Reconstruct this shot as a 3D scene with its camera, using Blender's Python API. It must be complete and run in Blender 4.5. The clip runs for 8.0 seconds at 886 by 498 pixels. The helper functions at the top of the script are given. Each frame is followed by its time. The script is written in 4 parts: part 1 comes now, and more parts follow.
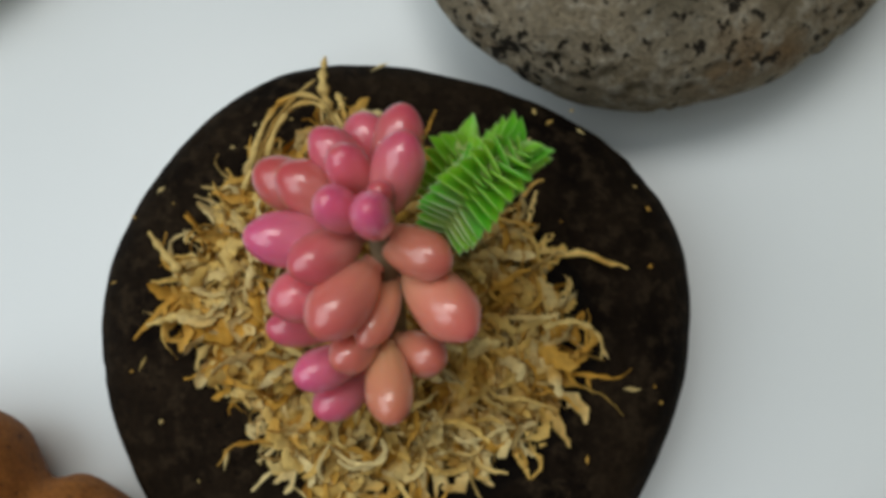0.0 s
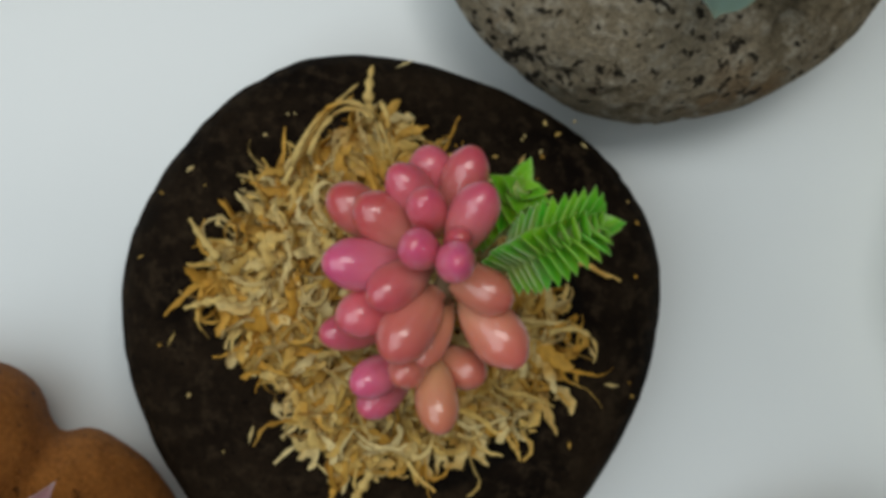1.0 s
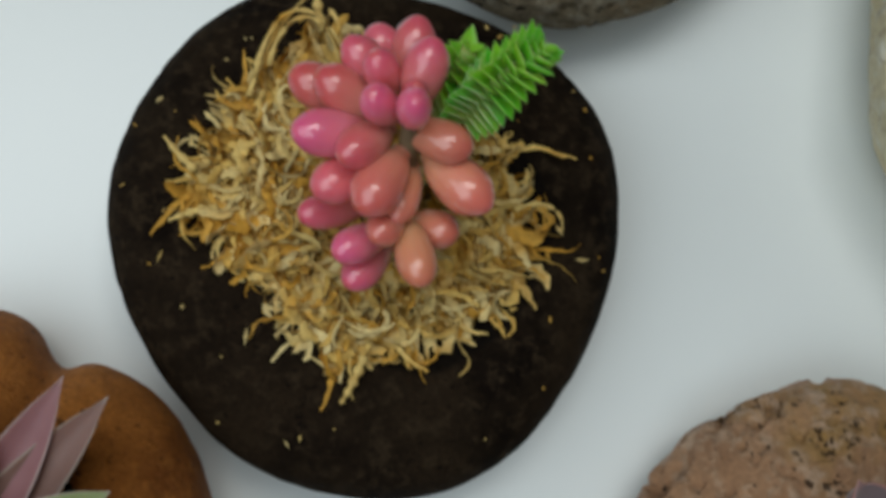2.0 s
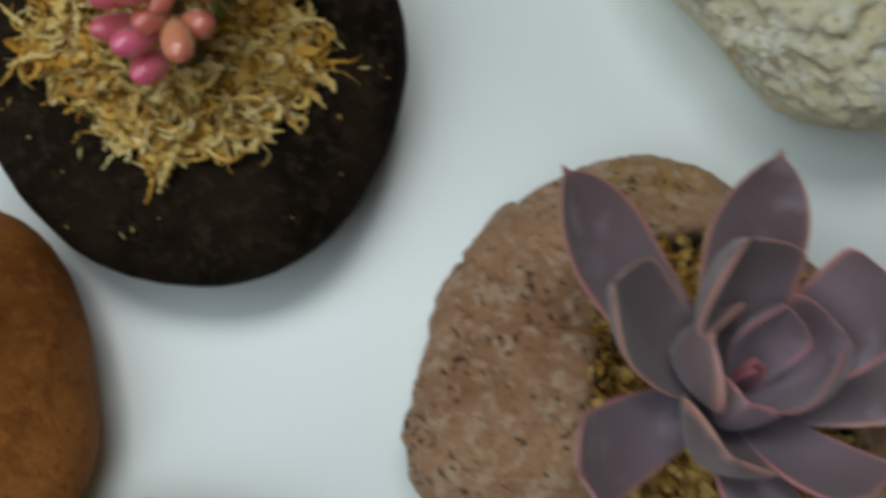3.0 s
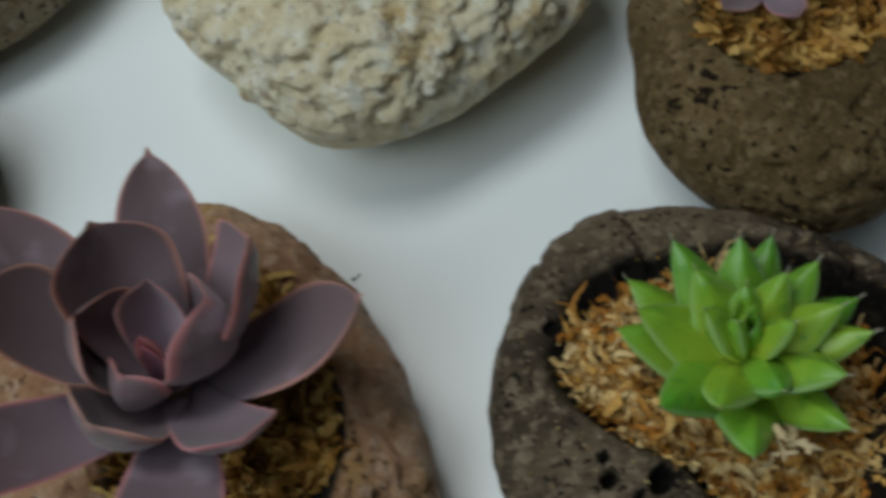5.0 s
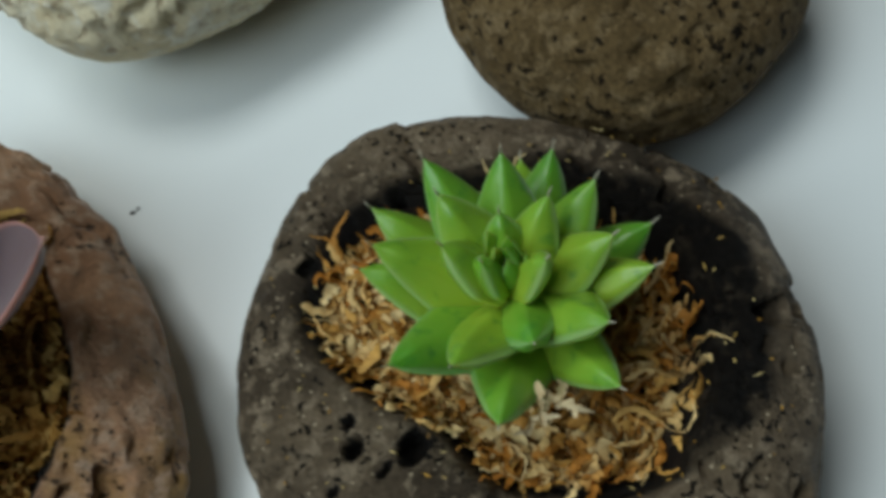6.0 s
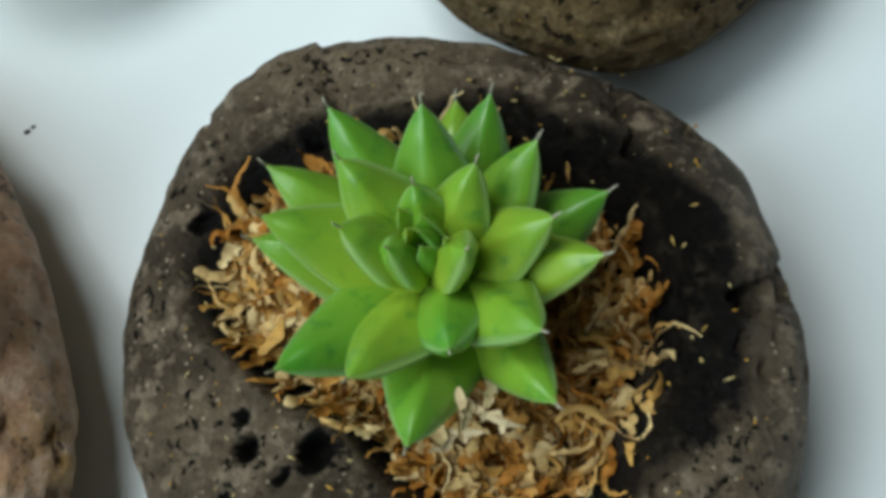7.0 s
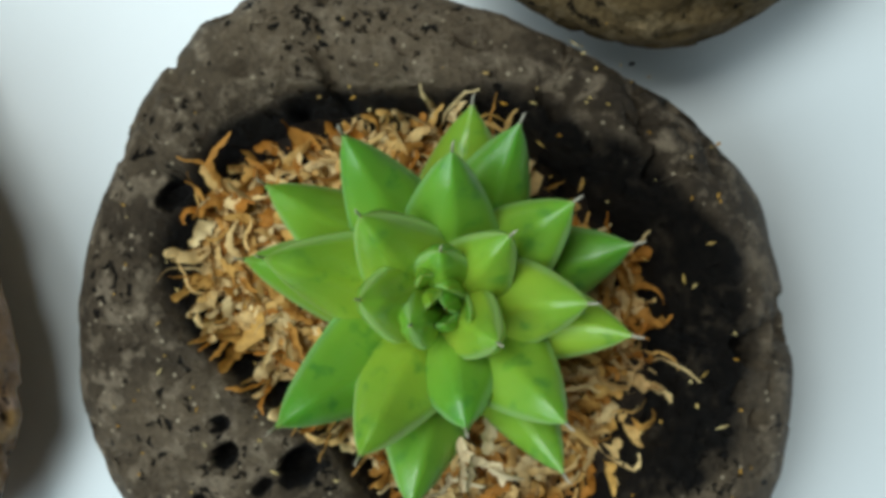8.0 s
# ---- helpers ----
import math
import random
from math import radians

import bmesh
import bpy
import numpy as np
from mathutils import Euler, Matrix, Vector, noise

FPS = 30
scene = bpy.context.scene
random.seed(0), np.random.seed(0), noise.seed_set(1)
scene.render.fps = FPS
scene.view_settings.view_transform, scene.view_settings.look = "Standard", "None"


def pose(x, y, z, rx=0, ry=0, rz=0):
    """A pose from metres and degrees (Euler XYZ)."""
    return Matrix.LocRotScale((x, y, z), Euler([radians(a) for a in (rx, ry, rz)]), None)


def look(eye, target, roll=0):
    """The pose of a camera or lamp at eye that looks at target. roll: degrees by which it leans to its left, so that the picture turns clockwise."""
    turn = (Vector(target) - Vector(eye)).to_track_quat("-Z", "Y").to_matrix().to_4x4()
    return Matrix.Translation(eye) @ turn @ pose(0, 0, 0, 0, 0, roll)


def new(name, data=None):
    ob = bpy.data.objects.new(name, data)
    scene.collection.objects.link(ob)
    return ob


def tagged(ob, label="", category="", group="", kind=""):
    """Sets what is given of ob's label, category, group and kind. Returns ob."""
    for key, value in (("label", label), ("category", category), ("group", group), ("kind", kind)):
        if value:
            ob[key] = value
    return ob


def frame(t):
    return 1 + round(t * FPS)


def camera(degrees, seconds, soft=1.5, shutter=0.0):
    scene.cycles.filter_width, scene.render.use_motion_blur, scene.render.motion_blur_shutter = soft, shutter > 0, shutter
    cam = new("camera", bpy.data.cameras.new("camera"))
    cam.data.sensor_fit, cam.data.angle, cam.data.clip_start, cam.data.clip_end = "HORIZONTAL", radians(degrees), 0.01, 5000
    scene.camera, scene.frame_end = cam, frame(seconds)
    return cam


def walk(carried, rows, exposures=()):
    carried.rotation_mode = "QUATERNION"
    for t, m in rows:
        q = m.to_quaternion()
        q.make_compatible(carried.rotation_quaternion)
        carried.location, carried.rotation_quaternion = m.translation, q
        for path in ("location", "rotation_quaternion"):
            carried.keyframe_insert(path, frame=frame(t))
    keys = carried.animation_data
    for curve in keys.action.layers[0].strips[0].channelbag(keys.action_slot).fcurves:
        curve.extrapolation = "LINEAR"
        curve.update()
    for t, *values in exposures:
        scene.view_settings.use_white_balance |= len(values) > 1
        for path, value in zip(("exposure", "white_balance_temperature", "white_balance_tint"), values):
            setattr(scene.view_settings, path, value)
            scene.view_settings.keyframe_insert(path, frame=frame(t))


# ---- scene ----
cam = camera(45.0, 8.0, soft=4.0, shutter=0.4)
PATH = [
    (0, 0.00000, -0.00000, 0.19331, 11.478, -1.106, 0.000),
    (0.5, -0.01891, 0.01414, 0.19800, 7.546, -6.813, 3.551),
    (1, -0.03580, 0.02222, 0.20656, 2.698, -11.821, 3.620),
    (1.2, -0.04148, 0.02323, 0.21123, 2.064, -13.418, 2.288),
    (2.3, -0.02724, -0.02092, 0.21557, 10.201, -10.767, -6.344),
    (2.5, -0.01115, -0.02399, 0.22321, 7.908, -6.870, -7.956),
    (2.7, -0.00772, -0.04417, 0.23505, 10.165, -6.946, -10.475),
    (3, 0.01345, -0.08828, 0.24275, 15.894, -4.505, -10.761),
    (3.5, 0.05257, -0.13062, 0.25300, 21.577, -0.142, -12.924),
    (4, 0.07671, -0.15073, 0.24902, 24.893, 4.175, -14.529),
    (4.5, 0.11395, -0.16278, 0.24645, 26.917, 6.927, -16.276),
    (4.7, 0.12944, -0.16786, 0.24430, 27.710, 8.188, -16.606),
    (5, 0.14604, -0.17021, 0.23476, 27.809, 8.597, -17.470),
    (5.2, 0.16154, -0.17637, 0.22648, 27.486, 9.978, -17.485),
    (6.3, 0.20314, -0.16375, 0.18359, 20.857, 11.494, -18.497),
    (6.5, 0.20860, -0.16234, 0.17695, 19.445, 12.173, -18.168),
    (7, 0.21257, -0.14414, 0.16986, 15.149, 11.222, -17.289),
    (7.5, 0.20826, -0.11869, 0.16332, 6.440, 7.517, -16.576),
    (8, 0.20586, -0.09509, 0.16814, -1.792, 2.928, -13.805),
]
EXPOSURES = [(0.0, -1.47, 6400, 8), (1.2, -1.64, 6350, 7), (2.5, -1.48, 6200, 4), (3.5, -1.55, 6100, 2), (5.0, -1.47, 6100, 4), (6.5, -0.92, 5950, 0), (7.2, -0.7, 5900, 0), (8.0, -0.7, 5900, 0)]
walk(cam, [(t, pose(x, y, z, rx, ry, rz)) for t, x, y, z, rx, ry, rz in PATH], EXPOSURES)

# ---- light ----
world = bpy.data.worlds.new("world")
scene.world = world
world.use_nodes = True
world.node_tree.nodes["Background"].inputs[0].default_value = (0.75, 0.85, 1.0, 1)
world.node_tree.nodes["Background"].inputs[1].default_value = 0.3


def area_lamp(name, eye, target, sx, sy, watts, colour):
    data = bpy.data.lights.new(name, "AREA")
    data.shape, data.size, data.size_y, data.energy, data.color = "RECTANGLE", sx, sy, watts, colour
    ob = new(name, data)
    ob.matrix_world = look(eye, target)
    return ob


# a ceiling panel behind the stones and a window close by on the left
area_lamp("panel_lamp", (-0.1, 0.48, 1.72), (-0.1, 0.48, 0), 0.9, 0.6, 26.0, (1.0, 0.98, 0.95))
area_lamp("window_lamp", (-0.62, -0.2, 1.0), (0.0, -0.05, 0.0), 1.1, 0.9, 20.0, (0.9, 0.96, 1.0))


# ---- materials ----
def mat(name):
    m = bpy.data.materials.new(name)
    m.use_nodes = True
    return m, m.node_tree.nodes, m.node_tree.links, m.node_tree.nodes["Principled BSDF"]


def node(nodes, kind, **values):
    n = nodes.new(kind)
    for key, value in values.items():
        n.inputs[key.replace("_", " ")].default_value = value
    return n


def mix(nodes, links, fac, a, b, blend="MIX"):
    n = nodes.new("ShaderNodeMix")
    n.data_type, n.blend_type = "RGBA", blend
    for sock, v in ((n.inputs[0], fac), (n.inputs[6], a), (n.inputs[7], b)):
        if isinstance(v, (int, float)):
            sock.default_value = v
        elif isinstance(v, tuple):
            sock.default_value = (*v, 1)
        else:
            links.new(v, sock)
    return n.outputs[2]


def ramp(nodes, links, source, lo, hi):
    n = nodes.new("ShaderNodeMapRange")
    n.inputs[1].default_value, n.inputs[2].default_value = lo, hi
    links.new(source, n.inputs[0])
    return n.outputs[0]


def stone_material(name, dark, light, speck, pit, grain=900, pits=260, pit_size=0.22, rough=0.8, bump=0.5, blotch=45, pit_amount=1.0, fleck=0.0, stain=None, spec=0.12, grime=0.55):
    m, nodes, links, bsdf = mat(name)
    co = nodes.new("ShaderNodeTexCoord").outputs["Object"]
    big = node(nodes, "ShaderNodeTexNoise", Scale=blotch, Detail=6.0, Roughness=0.6)
    fine = node(nodes, "ShaderNodeTexNoise", Scale=grain, Detail=8.0, Roughness=0.7)
    mid = node(nodes, "ShaderNodeTexNoise", Scale=grain * 0.28, Detail=5.0, Roughness=0.65)
    warp = node(nodes, "ShaderNodeTexNoise", Scale=pits * 0.9, Detail=3.0)
    for n in (big, fine, mid, warp):
        links.new(co, n.inputs["Vector"])
    bent = nodes.new("ShaderNodeVectorMath")
    bent.operation = "MULTIPLY_ADD"
    links.new(warp.outputs["Color"], bent.inputs[0])
    bent.inputs[1].default_value = (0.6 / pits,) * 3
    links.new(co, bent.inputs[2])
    gap = node(nodes, "ShaderNodeTexNoise", Scale=pits * 2.4, Detail=3.0, Roughness=0.55)
    links.new(bent.outputs[0], gap.inputs["Vector"])
    base = mix(nodes, links, ramp(nodes, links, big.outputs[0], 0.36, 0.64), dark, light)
    if stain:
        tint = node(nodes, "ShaderNodeTexNoise", Scale=blotch * 0.7, Detail=4.0, Roughness=0.6)
        links.new(bent.outputs[0], tint.inputs["Vector"])
        base = mix(nodes, links, ramp(nodes, links, tint.outputs[0], 0.56, 0.68), base, stain)
    base = mix(nodes, links, ramp(nodes, links, mid.outputs[0], 0.5, 0.62), base, speck)
    base = mix(nodes, links, ramp(nodes, links, fine.outputs[0], 0.35, 0.7), mix(nodes, links, grime, base, (0, 0, 0)), base)
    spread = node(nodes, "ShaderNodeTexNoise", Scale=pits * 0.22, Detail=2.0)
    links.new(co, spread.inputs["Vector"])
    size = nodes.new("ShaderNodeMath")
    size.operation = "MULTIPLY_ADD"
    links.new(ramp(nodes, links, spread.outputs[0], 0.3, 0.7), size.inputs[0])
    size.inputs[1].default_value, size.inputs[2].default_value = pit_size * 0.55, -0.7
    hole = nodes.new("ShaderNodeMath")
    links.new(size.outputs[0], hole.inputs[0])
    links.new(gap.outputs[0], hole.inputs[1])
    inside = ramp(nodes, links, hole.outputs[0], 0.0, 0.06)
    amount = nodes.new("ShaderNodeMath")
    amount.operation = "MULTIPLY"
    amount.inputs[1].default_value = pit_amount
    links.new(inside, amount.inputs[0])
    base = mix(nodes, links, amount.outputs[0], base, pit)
    if fleck:
        dots = node(nodes, "ShaderNodeTexVoronoi", Scale=pits * 1.7)
        links.new(co, dots.inputs["Vector"])
        base = mix(nodes, links, ramp(nodes, links, dots.outputs["Distance"], fleck, fleck * 0.6), base, (0.55, 0.45, 0.3))
    # per-vertex hollow mask: stone colour turns near-black inside, with a ragged edge
    recessed = nodes.new("ShaderNodeAttribute")
    recessed.attribute_name = "recessed"
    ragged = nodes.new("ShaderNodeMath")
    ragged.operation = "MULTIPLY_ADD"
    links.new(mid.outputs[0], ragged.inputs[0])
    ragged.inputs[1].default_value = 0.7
    links.new(recessed.outputs["Fac"], ragged.inputs[2])
    # near-black brown that the hollow mask mixes over the stone colour
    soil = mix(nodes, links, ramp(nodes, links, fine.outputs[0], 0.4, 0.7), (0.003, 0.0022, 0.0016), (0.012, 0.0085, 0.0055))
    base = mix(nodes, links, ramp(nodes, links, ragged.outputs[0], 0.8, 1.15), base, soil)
    links.new(base, bsdf.inputs["Base Color"])
    bsdf.inputs["Roughness"].default_value = rough
    bsdf.inputs["Specular IOR Level"].default_value = spec
    sink = nodes.new("ShaderNodeMath")
    sink.operation = "MULTIPLY_ADD"
    links.new(amount.outputs[0], sink.inputs[0])
    sink.inputs[1].default_value = -1.6
    links.new(fine.outputs[0], sink.inputs[2])
    both = nodes.new("ShaderNodeMath")
    links.new(sink.outputs[0], both.inputs[0])
    links.new(mid.outputs[0], both.inputs[1])
    b = node(nodes, "ShaderNodeBump", Strength=bump, Distance=0.0013)
    links.new(both.outputs[0], b.inputs["Height"])
    links.new(b.outputs[0], bsdf.inputs["Normal"])
    return m


def plain_material(name, colour, rough=0.5, vary=0.06, scale=60, bump=0.0, bump_scale=400, spec=0.5, metal=0.0):
    m, nodes, links, bsdf = mat(name)
    co = nodes.new("ShaderNodeTexCoord").outputs["Object"]
    n = node(nodes, "ShaderNodeTexNoise", Scale=scale, Detail=5.0)
    links.new(co, n.inputs["Vector"])
    low = tuple(c * (1 - vary) for c in colour)
    links.new(mix(nodes, links, ramp(nodes, links, n.outputs[0], 0.3, 0.7), low, colour), bsdf.inputs["Base Color"])
    bsdf.inputs["Roughness"].default_value, bsdf.inputs["Metallic"].default_value = rough, metal
    bsdf.inputs["Specular IOR Level"].default_value = spec
    if bump:
        f = node(nodes, "ShaderNodeTexNoise", Scale=bump_scale, Detail=4.0)
        links.new(co, f.inputs["Vector"])
        b = node(nodes, "ShaderNodeBump", Strength=bump, Distance=0.0003)
        links.new(f.outputs[0], b.inputs["Height"])
        links.new(b.outputs[0], bsdf.inputs["Normal"])
    return m


TABLE = plain_material("white_laminate", (0.885, 0.925, 0.917), 0.27, 0.03, 12, 0.04, 900, 0.5)
WALL = plain_material("wall_paint", (0.22, 0.22, 0.21), 0.9, 0.05, 2)
CEILING = plain_material("ceiling_paint", (0.35, 0.35, 0.35), 0.9, 0.04, 2)
FLOOR = plain_material("floor_vinyl", (0.22, 0.2, 0.18), 0.6, 0.2, 3)
METAL = plain_material("painted_metal", (0.6, 0.6, 0.6), 0.4, 0.05, 30)
SPECK = plain_material("dark_speck", (0.03, 0.03, 0.03), 0.8)
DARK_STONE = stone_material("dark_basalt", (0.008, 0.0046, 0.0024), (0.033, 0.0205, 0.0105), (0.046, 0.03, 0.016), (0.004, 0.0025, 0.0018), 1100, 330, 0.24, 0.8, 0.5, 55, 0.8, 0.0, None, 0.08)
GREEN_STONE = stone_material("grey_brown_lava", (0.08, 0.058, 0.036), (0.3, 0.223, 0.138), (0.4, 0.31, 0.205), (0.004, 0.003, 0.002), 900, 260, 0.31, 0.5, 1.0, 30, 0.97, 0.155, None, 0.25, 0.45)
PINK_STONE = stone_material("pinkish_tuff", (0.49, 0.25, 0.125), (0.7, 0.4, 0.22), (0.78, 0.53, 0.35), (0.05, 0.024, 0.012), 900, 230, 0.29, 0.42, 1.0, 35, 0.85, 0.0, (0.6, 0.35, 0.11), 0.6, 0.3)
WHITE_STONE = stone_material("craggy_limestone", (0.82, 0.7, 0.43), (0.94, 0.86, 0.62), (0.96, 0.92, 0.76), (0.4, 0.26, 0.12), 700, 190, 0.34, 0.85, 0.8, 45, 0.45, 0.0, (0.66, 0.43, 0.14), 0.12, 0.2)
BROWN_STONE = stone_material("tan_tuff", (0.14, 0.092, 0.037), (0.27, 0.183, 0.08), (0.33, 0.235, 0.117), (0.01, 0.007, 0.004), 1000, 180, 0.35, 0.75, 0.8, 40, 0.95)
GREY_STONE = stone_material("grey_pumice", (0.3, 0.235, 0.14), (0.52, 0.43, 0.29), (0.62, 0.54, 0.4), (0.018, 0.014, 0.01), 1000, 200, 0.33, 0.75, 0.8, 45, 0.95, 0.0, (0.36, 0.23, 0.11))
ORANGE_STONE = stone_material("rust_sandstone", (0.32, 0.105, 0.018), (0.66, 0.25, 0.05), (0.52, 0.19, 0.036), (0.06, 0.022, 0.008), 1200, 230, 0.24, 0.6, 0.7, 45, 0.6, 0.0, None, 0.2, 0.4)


# ---- builders ----
def part(name, bm, material, parent=None, label="", smooth=True):
    me = bpy.data.meshes.new(name)
    bm.to_mesh(me)
    bm.free()
    if smooth:
        me.polygons.foreach_set("use_smooth", [True] * len(me.polygons))
    me.materials.append(material)
    ob = new(name, me)
    if parent:
        ob.parent = parent
    return tagged(ob, label)


def box(x0, y0, z0, x1, y1, z1, bevel=0.0):
    bm = bmesh.new()
    bmesh.ops.create_cube(bm, size=1, matrix=Matrix.LocRotScale(((x0 + x1) / 2, (y0 + y1) / 2, (z0 + z1) / 2), None, (x1 - x0, y1 - y0, z1 - z0)))
    if bevel:
        bmesh.ops.bevel(bm, geom=bm.edges[:], offset=bevel, segments=3, affect="EDGES", profile=0.5)
    return bm


def smooth_step(a, b, x):
    u = min(1.0, max(0.0, (x - a) / (b - a)))
    return u * u * (3 - 2 * u)


def lobed(*terms):
    return lambda th: terms[0] + sum(a * math.cos(k * th + b) for k, a, b in terms[1:])


def waved(terms, less):
    return lambda th: terms[0] - less + sum(terms[2 * k - 1] * math.cos(k * th) + terms[2 * k] * math.sin(k * th) for k in range(1, (len(terms) + 1) // 2))


def oval(a, b, turn):
    return lambda th: a * b / math.hypot(b * math.cos(th - turn), a * math.sin(th - turn))


def stone_body(coefs, height, middle, power, rough, pits, hole=None, seed=0, base=0.62, craggy=0.0, caves=0.0, n_ring=110, n_turn=200, dents=()):
    """A worn stone about its own origin on the table: outline radii by angle, a hollow for the plant and pitted, uneven skin."""
    in_hole = []
    verts, off = [], Vector((seed * 3.1, seed * 1.7, seed * 0.9))
    for i in range(n_ring + 1):
        a = -math.pi / 2 + math.pi * i / n_ring
        c, s = max(0.0, math.cos(a)), math.sin(a)
        for j in range(n_turn):
            th = 2 * math.pi * j / n_turn
            r = coefs[0] + sum(coefs[2 * k - 1] * math.cos(k * th) + coefs[2 * k] * math.sin(k * th) for k in range(1, (len(coefs) + 1) // 2))
            r += sum(a * math.exp(-(((th - t0 + math.pi) % (2 * math.pi) - math.pi) / w) ** 2) for t0, w, a in dents)
            if s < 0:
                rho = base + (1 - base) * c ** 0.9 if i else 0.0
                rho = rho * min(1.0, i / (n_ring * 0.08))
                z = middle * (1 - abs(s) ** 1.6)
            else:
                rho = c ** power
                z = middle + (height - middle) * s ** 0.95
            x, y = r * rho * math.cos(th), r * rho * math.sin(th)
            p = Vector((x, y, z))
            out = Vector((x, y, (z - middle) * 1.4))
            out = out.normalized() if out.length > 1e-6 else Vector((0, 0, 1))
            d = rough * (noise.fractal(p * 38 + off, 1.0, 2.0, 3) + 0.35 * noise.fractal(p * 160 + off, 1.0, 2.0, 3))
            if craggy:
                d += craggy * (abs(noise.noise(p * 95 + off)) + 0.6 * abs(noise.noise(p * 230 + off)) - 0.45) * smooth_step(middle * 0.8, middle * 1.3, z)
            if pits:
                some = smooth_step(-0.25, 0.3, noise.noise(p * 45 + off * 2))
                d -= pits * some * (smooth_step(0.22, 0.5, noise.noise(p * 190 + off)) + 0.7 * smooth_step(0.3, 0.55, noise.noise(p * 380 - off)))
            if caves:
                d -= caves * smooth_step(0.3, 0.42, noise.noise(p * 125 + off * 3)) * smooth_step(-0.1, 0.25, noise.noise(p * 30 - off))
            p += out * d
            in_hole.append(0.0)
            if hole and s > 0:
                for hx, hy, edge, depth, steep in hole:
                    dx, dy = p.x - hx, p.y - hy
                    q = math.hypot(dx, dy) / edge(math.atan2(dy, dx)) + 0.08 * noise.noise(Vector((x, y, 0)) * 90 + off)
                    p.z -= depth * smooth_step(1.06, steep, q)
                    # mask rises from each hollow's rim inwards, weaker for the gently sloped one
                    in_hole[-1] = max(in_hole[-1], smooth_step(1.08, 0.9, q) * (1.0 if steep > 0.5 else 0.82))
            p.z = max(p.z, 0.0006 if s < 0 else 0.004)
            verts.append(p)
    faces = [(i * n_turn + j, i * n_turn + (j + 1) % n_turn, (i + 1) * n_turn + (j + 1) % n_turn, (i + 1) * n_turn + j) for i in range(n_ring) for j in range(n_turn)]
    me = bpy.data.meshes.new("body")
    me.from_pydata(verts, [], faces)
    me.attributes.new("recessed", "FLOAT", "POINT").data.foreach_set("value", in_hole)
    bm = bmesh.new()
    bm.from_mesh(me)
    bpy.data.meshes.remove(me)
    bmesh.ops.remove_doubles(bm, verts=bm.verts[:], dist=1e-6)
    low = min(v.co.z for v in bm.verts)
    for v in bm.verts:
        v.co.z -= low
    return bm


def stone(name, x, y, material, label, **shape):
    root = part(name, stone_body(**shape), material)
    root.location = (x, y, 0.0)
    return tagged(root, label, "stone planter", "stone planters on the table")


# ---- room and table ----
def structure(name, bm, material, label):
    return tagged(part(name, bm, material, None, "", False), label, kind="structure")


structure("floor", box(-0.66, -2.0, -0.8, 2.4, 2.2, -0.75), FLOOR, "dark vinyl floor of the room")
structure("ceiling", box(-0.76, -2.1, 1.8, 2.5, 2.3, 1.9), CEILING, "plain white ceiling of the room")
structure("wall_north", box(-0.76, 2.2, -0.75, 2.5, 2.3, 1.8), WALL, "plain painted wall behind the table")
structure("wall_south", box(-0.76, -2.1, -0.75, 2.5, -2.0, 1.8), WALL, "plain painted wall of the room")
structure("wall_east", box(2.4, -2.0, -0.75, 2.5, 2.2, 1.8), WALL, "plain painted wall of the room")
west = box(-0.76, -2.0, -0.75, -0.66, 2.2, 0.3)
for b in (box(-0.76, -2.0, 1.65, -0.66, 2.2, 1.8), box(-0.76, -2.0, 0.3, -0.66, -0.8, 1.65), box(-0.76, 0.5, 0.3, -0.66, 2.2, 1.65)):
    me = bpy.data.meshes.new("piece")
    b.to_mesh(me)
    b.free()
    west.from_mesh(me)
    bpy.data.meshes.remove(me)
structure("wall_west", west, WALL, "painted wall with a window opening")

frame_1 = tagged(new("window_1"), "white framed window beside the table", kind="structure")
for y0, y1, z0, z1 in ((-0.8, 0.5, 0.3, 0.35), (-0.8, 0.5, 1.6, 1.65), (-0.8, -0.75, 0.35, 1.6), (0.45, 0.5, 0.35, 1.6), (-0.175, -0.125, 0.35, 1.6)):
    part("window_frame", box(-0.73, y0, z0, -0.69, y1, z1, 0.004), CEILING, frame_1, "", False)
fitting = tagged(new("ceiling_light"), "white metal ceiling light with a frosted panel", "ceiling light")
part("housing", box(-0.58, 0.15, 1.765, 0.38, 0.81, 1.799, 0.006), METAL, fitting, "", False)
part("diffuser", box(-0.55, 0.18, 1.752, 0.35, 0.78, 1.764, 0.002), CEILING, fitting, "frosted white panel", False)

table = tagged(new("table"), "white laminate table with a smooth satin top", "table")
part("tabletop", box(-0.62, -0.5, -0.03, 0.78, 0.5, 0.0, 0.002), TABLE, table, "", False)
for x in (-0.56, 0.72):
    for y in (-0.44, 0.44):
        part("leg", box(x - 0.02, y - 0.02, -0.75, x + 0.02, y + 0.02, -0.0305, 0.003), METAL, table, "grey metal leg", False)

